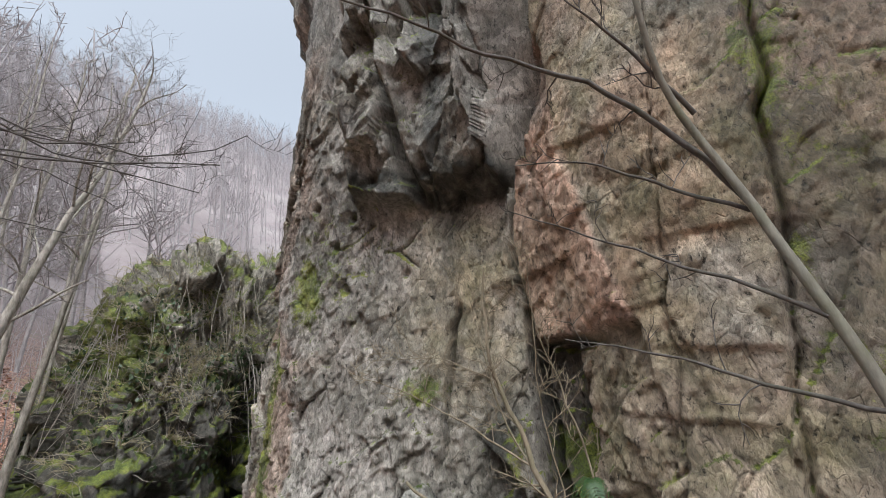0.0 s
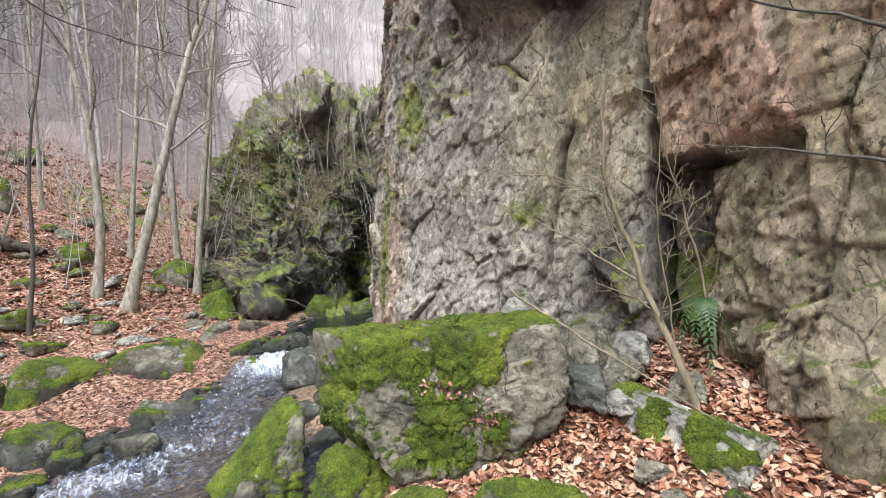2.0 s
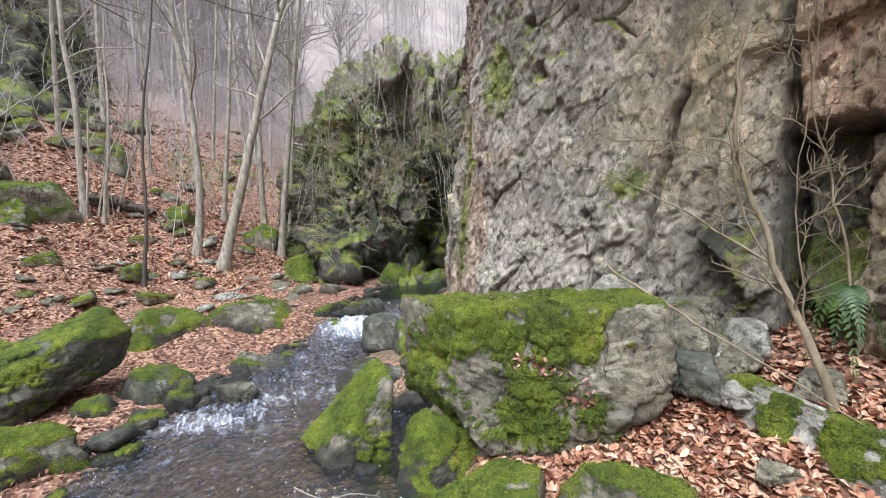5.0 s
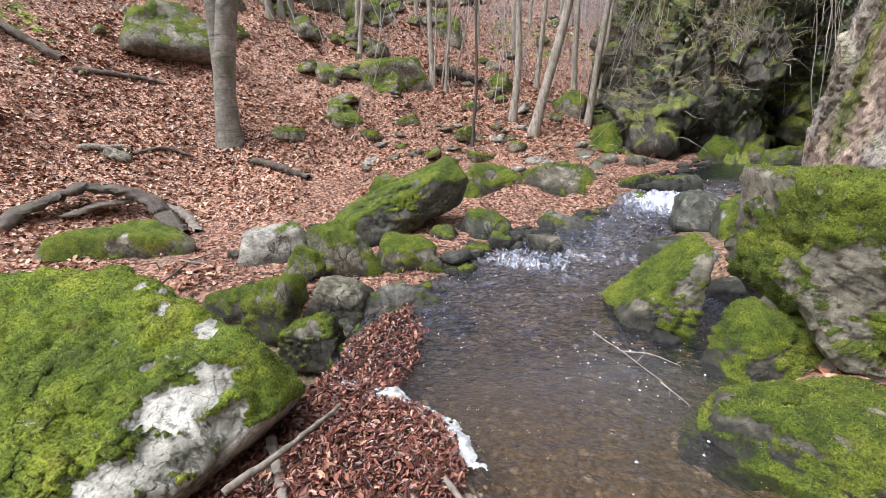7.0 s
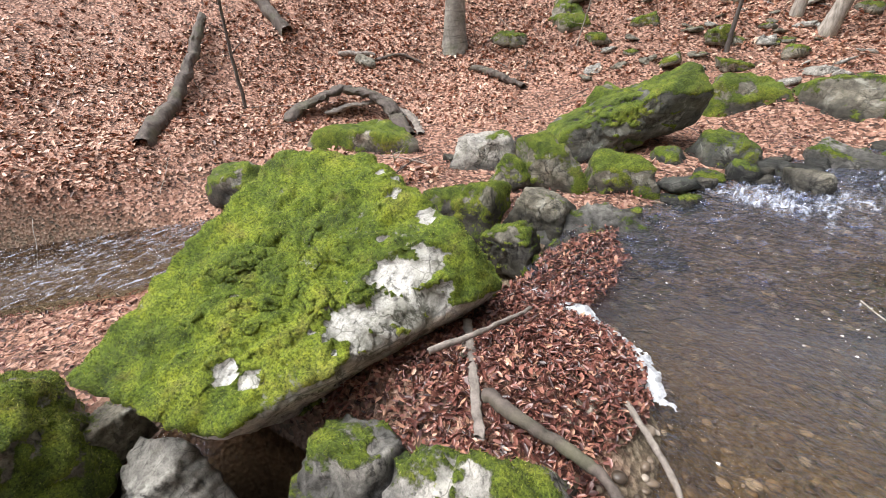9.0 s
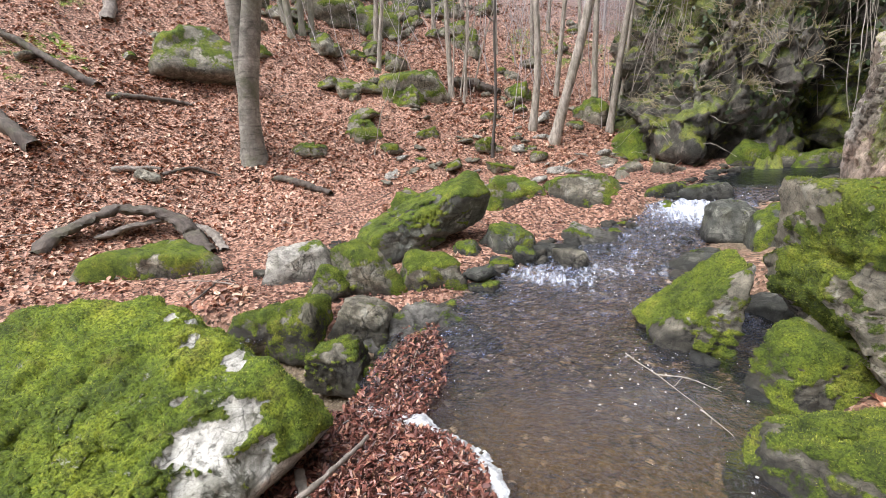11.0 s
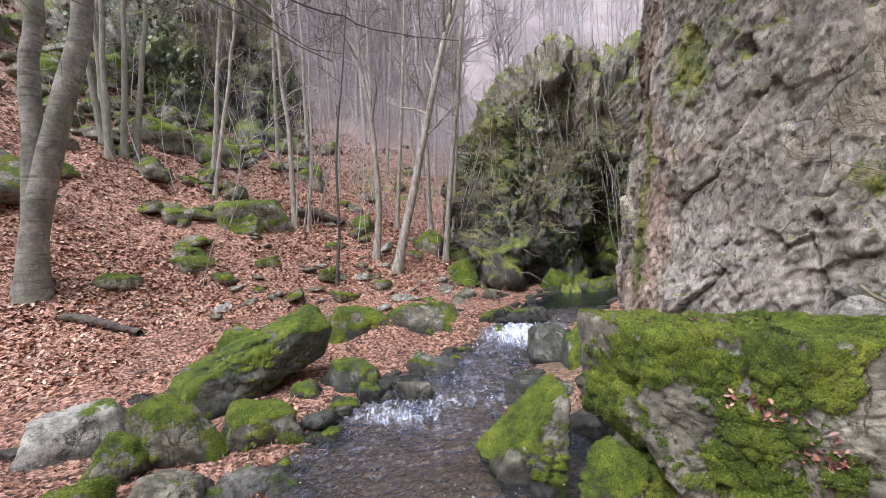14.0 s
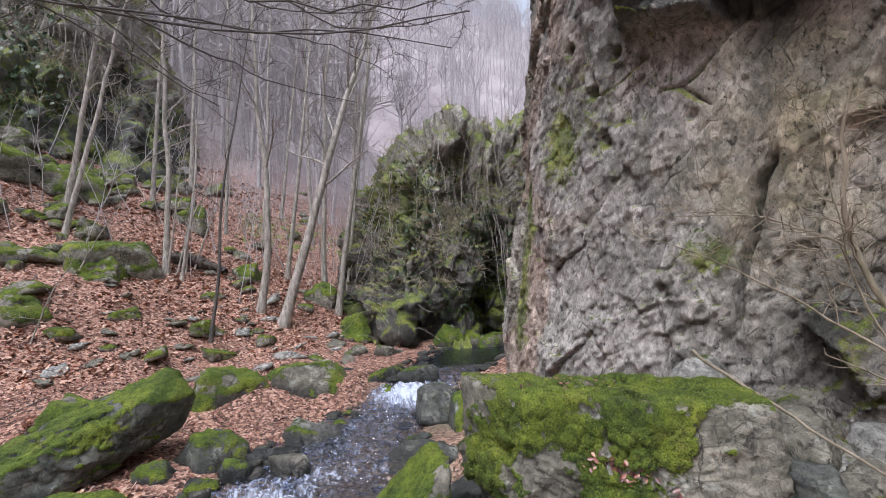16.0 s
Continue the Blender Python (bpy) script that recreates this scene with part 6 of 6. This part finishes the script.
# ---------------------------------------------------------------- mossy stones on the slope
def slope_stones():
    rng = random.Random(21)
    fixed = [(-7.75, 8.55, .62, .5, .55), (-7.0, 9.9, .4, .3, .22), (-3.4, 10.5, .40, .28, .27), (-4.07, 9.55, .34, .2, .12), (-4.6, 10.2, .14, .12, .12), (-8.6, 13.5, 1.2, .8, .5), (-6.4, 13.0, .9, .6, .4), (-5.2, 13.6, .8, .6, .4), (-10.5, 12, 1.2, .8, .5), (-4.0, 9.0, .45, .3, .18), (-4.6, 8.0, .3, .25, .14), (-1.4, 9.3, .25, .18, .14), (-2.6, 9.3, .2, .14, .1), (-1.0, 8.6, .22, .16, .08),
             (-1.9, 8.3, .3, .2, .06), (-0.3, 9.2, .2, .15, .08), (-3.2, 8.6, .2, .16, .1), (0.9, 11.6, .5, .4, .35), (1.9, 10.6, .5, .4, .45), (-0.9, 11.9, .4, .3, .2)]
    spots = [(x, y, a, b, c, rng.uniform(.7, .95)) for x, y, a, b, c in fixed]
    while len(spots) < 140:
        x, y = rng.uniform(-9.5, -2.2), rng.uniform(10.5, 16.5)
        s2 = -0.5 * x + 0.87 * y
        if s2 < 11.2 or np.hypot(x + 3.0, y - 12) < 0.9:
            continue
        s = rng.uniform(.10, .30)
        spots.append((x, y, s * rng.uniform(1, 1.7), s, s * rng.uniform(.5, .8), rng.choice([.5, .6, .65, .7, .8])))
    while len(spots) < 195:
        x, y = rng.uniform(-9.5, -3.0), rng.uniform(10.0, 15.5)
        if -0.5 * x + 0.87 * y < 11.0:
            continue
        s = rng.uniform(.07, .17)
        spots.append((x, y, s * rng.uniform(1, 1.9), s, s * rng.uniform(.4, .7), rng.choice([.3, .5, .6, .7])))
    while len(spots) < 240:
        x, y = rng.uniform(-3.2, 1.4), rng.uniform(7.4, 10.6)
        if ground_parts(np.array([x]), np.array([y]))[1][0] < 0.4:
            continue
        s = rng.uniform(.05, .13)
        spots.append((x, y, s * rng.uniform(1.2, 2.0), s, s * rng.uniform(.2, .4), rng.choice([0, 0, 0, .1, .35])))
    while len(spots) < 300:
        x, y = rng.uniform(-12, 1.6), rng.uniform(5.5, 19)
        s2 = -0.5 * x + 0.87 * y
        patch = float(fbm(np.array([[x * 0.45, y * 0.45, 2.0]]), 3, 33)[0])
        if s2 < 6.2 or ground_parts(np.array([x]), np.array([y]))[1][0] < 0.4 or rng.random() > 0.35 + 1.6 * patch + 0.05 * (s2 - 9):
            continue
        s = rng.uniform(.05, .16) * (1 + 0.2 * max(0, s2 - 10))
        spots.append((x, y, s * rng.uniform(.9, 1.8), s, s * rng.uniform(.35, .7), rng.choice([.1, .4, .5, .6, .7] if s2 > 9 else [0, 0, .1, .3, .5])))
    for k, (x, y, a, b, c, mo) in enumerate(spots):
        look_of = "thick with green moss" if mo > 0.55 else "with some moss" if mo > 0.2 else "bare of moss"
        boulder(f"{'pale' if mo < 0.2 and k % 2 else 'grey'} stone {look_of} half sunk in leaf litter", (x, y, ground_at(x, y) + c * (0.15 if a < .3 else -0.15)), (a, b, c), rng.uniform(0, 180), 400 + k, mo, ROCK_PALE if mo < 0.2 and k % 2 else ROCK_GREY, level=3 if a < .22 else 4, rough=.13, name="stone", thick=.02, tilt=(rng.uniform(-22, 22), rng.uniform(-22, 22)), edge=20)
    # cobbles along the water
    for k in range(150):
        y = rng.uniform(2.6, 9.5)
        sd = rng.choice([-1, -1, 1])
        x = float(np.interp(y, STREAM_Y, STREAM_X)) + sd * (float(np.interp(y, STREAM_Y, STREAM_W)) + rng.uniform(-.12, .35))
        s = rng.uniform(.03, .10)
        mo = rng.choice([0, 0, .1, .4])
        boulder("dark wet cobble at the water's edge", (x, y, ground_at(x, y) + s * .25), (s * rng.uniform(.9, 1.6), s, s * rng.uniform(.35, .6)), rng.uniform(0, 180), 900 + k, mo, rng.choice([ROCK_DARK, ROCK_DARK, ROCK_GREY]), level=3, rough=.09, name="cobble", wet=1.0, thick=.012)


slope_stones()


# ---------------------------------------------------------------- fallen leaves
def scatter_leaves():
    rng = np.random.default_rng(12)
    xs_, ys_ = [], []
    for x0, x1, y0, y1, per in ((-1.6, 0.1, 0.8, 2.2, 7500), (-1.25, -0.65, 2.1, 3.2, 3500), (-5.6, -3.2, -0.6, 1.0, 500), (-3.2, 3.4, 0.2, 4.0, 900), (1.5, 3.4, 0.3, 2.4, 1300), (-8.5, -3.2, -2.0, 5.0, 330), (3.4, 4.4, -1.0, 3.0, 500), (-3.2, 3.4, -1.5, 0.2, 300), (-3.2, 2.6, 4.0, 8.0, 520), (-8.5, -3.2, 5.0, 9.0, 330), (-3.2, 3.0, 8.0, 12.5, 230), (-13, -3.2, 9.0, 16.0, 130), (-13, -8.5, 0, 9, 130), (-3.2, 1.5, 12.5, 18, 90)):
        k = int((x1 - x0) * (y1 - y0) * per)
        xs_.append(rng.uniform(x0, x1, k))
        ys_.append(rng.uniform(y0, y1, k))
    x, y = np.concatenate(xs_), np.concatenate(ys_)
    z, off, inch = ground_parts(x, y)
    clump = fbm(np.stack([x, y, 0 * x], 1) * 0.8, 3, 55)
    keep = (off > 0.06 + 0.12 * rng.random(len(x))) & (inch < 0.3) & (z > water_level(y) - 0.35) & (rng.random(len(x)) < 0.85 + 0.6 * clump)
    heap = ((x + 0.72) / 0.5) ** 2 + ((y - 1.48) / 0.55) ** 2
    belt = 0.72 + 0.25 * (((x + 0.95) / 0.26) ** 2 + ((y - 2.5) / 0.6) ** 2) + 0.22 * fbm(np.stack([x, y, 0 * x], 1) * 5, 3, 56)
    heap = np.minimum(heap, belt)
    keep |= heap < 1
    keep &= ((x + 1.65) / 0.95) ** 2 + ((y - 0.22) / 0.55) ** 2 > 1
    keep &= ~((x > 1.1) & (x < 2.3) & (y > 3.1) & (y < 5.0)) & ~((x > 1.4) & (x < 3.2) & (y > 4.6) & (y < 6.6))
    keep &= ~((x > 0.6) & (x < 1.5 + 0.1 * np.sin(9 * y) + 0.3 * step(y, 2.9, 3.2)) & (y > 2.25) & (y < 4.4))
    z = np.where(heap < 1, np.maximum(z, 0.02 + 0.10 * (1 - heap)), z)
    x, y, z = x[keep], y[keep], z[keep]
    k = len(x)
    far = np.hypot(x, y)
    size = rng.uniform(0.021, 0.040, k) * (1 + 0.05 * np.clip(far - 4, 0, 10))
    a = rng.uniform(0, 2 * np.pi, k)
    tilt, roll, curl = rng.normal(0, 0.48, k), rng.normal(0, 0.48, k), rng.uniform(-0.4, 0.7, k)
    u = np.stack([np.cos(a) * np.cos(tilt), np.sin(a) * np.cos(tilt), np.sin(tilt)], 1)
    w = np.stack([-np.sin(a) * np.cos(roll), np.cos(a) * np.cos(roll), np.sin(roll)], 1)
    n3 = np.cross(u, w)
    c = np.stack([x, y, z + rng.uniform(0.004, 0.035, k)], 1)
    shape = [(-1.0, 0, 0.0), (-0.35, 0.55, 1), (0.45, 0.5, 1), (1.05, 0, 0.3), (0.45, -0.5, 1), (-0.35, -0.55, 1)]
    damp = (np.exp(-(((x + 0.7) / 0.8) ** 2 + ((y - 1.5) / 0.9) ** 2)) + np.exp(-(((x + 0.95) / 0.4) ** 2 + ((y - 2.6) / 0.7) ** 2)) + 0.5 * (1 - step(z - water_level(y), 0.08, 0.22)) > 0.42)

    size = np.where(damp, size * rng.uniform(0.35, 0.75, k), size)
    slim = np.where(damp, rng.uniform(0.25, 0.9, k), 1.0)

    def lay(name, label, mask, mat):
        q = np.flatnonzero(mask)
        pts = np.stack([c[q] + u[q] * (size[q] * e)[:, None] + w[q] * (size[q] * slim[q] * g)[:, None] + n3[q] * (size[q] * curl[q] * r)[:, None] for e, g, r in shape], 1).reshape(-1, 3)
        o = np.arange(len(q))[:, None] * 6
        faces = np.concatenate([o + np.array([[0, 5, 4, 3]]), o + np.array([[0, 3, 2, 1]])])
        tagged(solid(name, pts, faces, mat, smooth=False), label, "leaves", kind="stuff")

    lay("fallen_leaves", "brown fallen beech leaves covering the ground", ~damp, LEAF)
    lay("sodden_leaves", "dark wet leaves packed along the water's edge", damp, WET_LEAF)


scatter_leaves()


def lodged_leaves():
    """Leaves caught in the hollows of the big boulder and on its top."""
    rng = np.random.default_rng(66)
    pts, faces = [], []
    face = np.array([-.536, -.844, .05])
    for (x, y, z), spread, count, out in (((1.85, 2.30, .80), (.09, .06, .03), 34, face), ((1.99, 2.21, .77), (.07, .05, .03), 26, face), ((2.13, 2.11, .58), (.08, .05, .04), 44, face),
                                          ((1.80, 2.75, 1.15), (.12, .07, .005), 46, np.array([0, 0, 1.0])), ((2.05, 2.66, 1.15), (.2, .1, .005), 20, np.array([0, 0, 1.0]))):
        for k in range(count):
            c = np.array([x, y, z]) + rng.normal(0, 1, 3) * spread
            if out[2] < 0.5:
                c = c - face * ((c - np.array([x, y, z])) @ face) + face * rng.uniform(0.0, 0.025)
            else:
                c[2] = z + rng.uniform(0.0, 0.02)
            up = out * 0.6 + (0, 0, 0.7) + rng.normal(0, 0.3, 3)
            up /= np.linalg.norm(up)
            u = np.cross(up, rng.normal(0, 1, 3))
            u /= np.linalg.norm(u)
            w = np.cross(up, u)
            s_ = rng.uniform(0.012, 0.023)
            o = len(pts)
            pts += [c - u * s_, c - u * s_ * .35 + w * s_ * .5 + up * s_ * .2, c + u * s_ * .45 + w * s_ * .45 + up * s_ * .2, c + u * s_, c + u * s_ * .45 - w * s_ * .45 + up * s_ * .2, c - u * s_ * .35 - w * s_ * .5 + up * s_ * .2]
            faces += [(o, o + 5, o + 4, o + 3), (o, o + 3, o + 2, o + 1)]
    tagged(solid("lodged_leaves", np.array(pts), np.array(faces), WET_LEAF, smooth=False), "brown leaves caught in the hollows of the mossy boulder", "leaves", kind="stuff")


lodged_leaves()


# ---------------------------------------------------------------- woods on the slopes
def proto_tree(seed, detail):
    rng = random.Random(seed)
    h = 1.0
    ln = crooked((0, 0, 0), (rng.gauss(0, .05), rng.gauss(0, .05), 1), h, 7, rng, 0.05, 0.03)
    parts = [tube(ln, np.linspace(.0068, .0015, 8), 5)]
    for k in range(detail):
        f = rng.uniform(0.22, 0.97)
        i = min(int(f * 7), 6)
        at = ln[i] + (ln[i + 1] - ln[i]) * (f * 7 - i)
        a = rng.uniform(0, 6.28)
        size = rng.uniform(.12, .26) * (1.2 - f * .8)
        lb = crooked(at, (math.cos(a), math.sin(a), rng.uniform(.5, 1.4)), size, 4, rng, 0.16, 0.05)
        parts.append(tube(lb, np.linspace(.0036 * (1.2 - f), .0011, 5), 3))
        for q in range(5):
            j = rng.randint(1, 4)
            a2 = rng.uniform(0, 6.28)
            tw = crooked(lb[j], (math.cos(a2), math.sin(a2), rng.uniform(.1, 1.2)), size * rng.uniform(.25, .55), 2, rng, 0.22, 0.05)
            parts.append(tube(tw, np.linspace(.0013, .0007, 3), 3))
    return joined(parts)


def woods():
    rng = np.random.default_rng(31)
    protos = [proto_tree(600 + k, 26) for k in range(7)]
    fars = [proto_tree(640 + k, 13) for k in range(5)]

    def plant(name, label, spots, models, bark, tall):
        vs, fs, at = [], [], 0
        for x, y, z in spots:
            v, f = models[rng.integers(len(models))]
            h, a = rng.uniform(*tall), rng.uniform(0, 6.28)
            c, s = math.cos(a), math.sin(a)
            wide = rng.uniform(0.75, 1.25)
            q = np.stack([(v[:, 0] * c - v[:, 1] * s) * wide, (v[:, 0] * s + v[:, 1] * c) * wide, v[:, 2]], 1) * h
            vs.append(q + (x, y, z - 0.2))
            fs.append(f + at)
            at += len(v)
        tagged(solid(name, np.concatenate(vs), np.concatenate(fs), bark), label, "trees", kind="stuff")

    def spots(count, x0, x1, y0, y1, free):
        x, y = rng.uniform(x0, x1, count * 3), rng.uniform(y0, y1, count * 3)
        z, off, _ = ground_parts(x, y)
        good = (off > 0.8) & free(x, y)
        return np.stack([x, y, z], 1)[good][:count]

    plant("near_woods", "slim bare grey trees crowding the slope", spots(175, -18, 8, 16, 38, lambda x, y: (np.hypot(x + 6.8, y - 17) > 3.4)), protos, BARK_HAZED, (8, 14))
    plant("far_woods", "bare pinkish grey beech woods on the far hillside", spots(1500, -75, 75, 30, 150, lambda x, y: np.abs(x) < 12 + y * 0.75), fars, BARK_HAZED, (10, 17))


woods()


def brush():
    rng = random.Random(52)
    out = []
    while len(out) < 2600:
        x, y = rng.uniform(-13, 4), rng.uniform(10.5, 24)
        g, off, _ = ground_parts(np.array([x]), np.array([y]))
        if off[0] < 0.6 or (y < 12.5 and rng.random() < 0.75):
            continue
        h = rng.uniform(0.8, 3.2)
        ln = crooked((x, y, g[0] - 0.05), (rng.gauss(0, .22), rng.gauss(0, .22), 1), h, 5, rng, 0.10, 0.02)
        r = rng.uniform(.006, .016)
        out.append(tube(ln, np.linspace(r, .003, 6), 4))
        for q in range(5):
            j = rng.randint(2, 5)
            tw = crooked(ln[j], (rng.gauss(0, .8), rng.gauss(0, .8), rng.uniform(.2, 1)), h * rng.uniform(.15, .35), 3, rng, .18, .03)
            out.append(tube(tw, np.linspace(.005, .002, 4), 3))
    v, f = joined(out)
    tagged(solid("undergrowth", v, f, BARK_HAZED), "thin bare saplings and brush on the slope", "brush", kind="stuff")


brush()
for k, (x, y, r) in enumerate([(-3.4, 13.6, .05), (-1.6, 13.6, .04), (-0.6, 13.6, .05), (1.7, 12.6, .05), (-7.6, 12.6, .06), (-2.9, 15.6, .06), (-8.8, 10.4, .05), (1.5, 11.6, .04), (-0.2, 15.5, .05), (0.8, 14.8, .05)]):
    q = random.Random(700 + k)
    lx = q.gauss(0, .5)
    tree("slim bare grey tree further up the wooded slope", up_from(x, y, (lx * .3, 0, 2.5), (lx * .7, 0, 5.5), (lx, 0, 10)), r, 720 + k, BARK_PALE, 7, .35, 1.7)
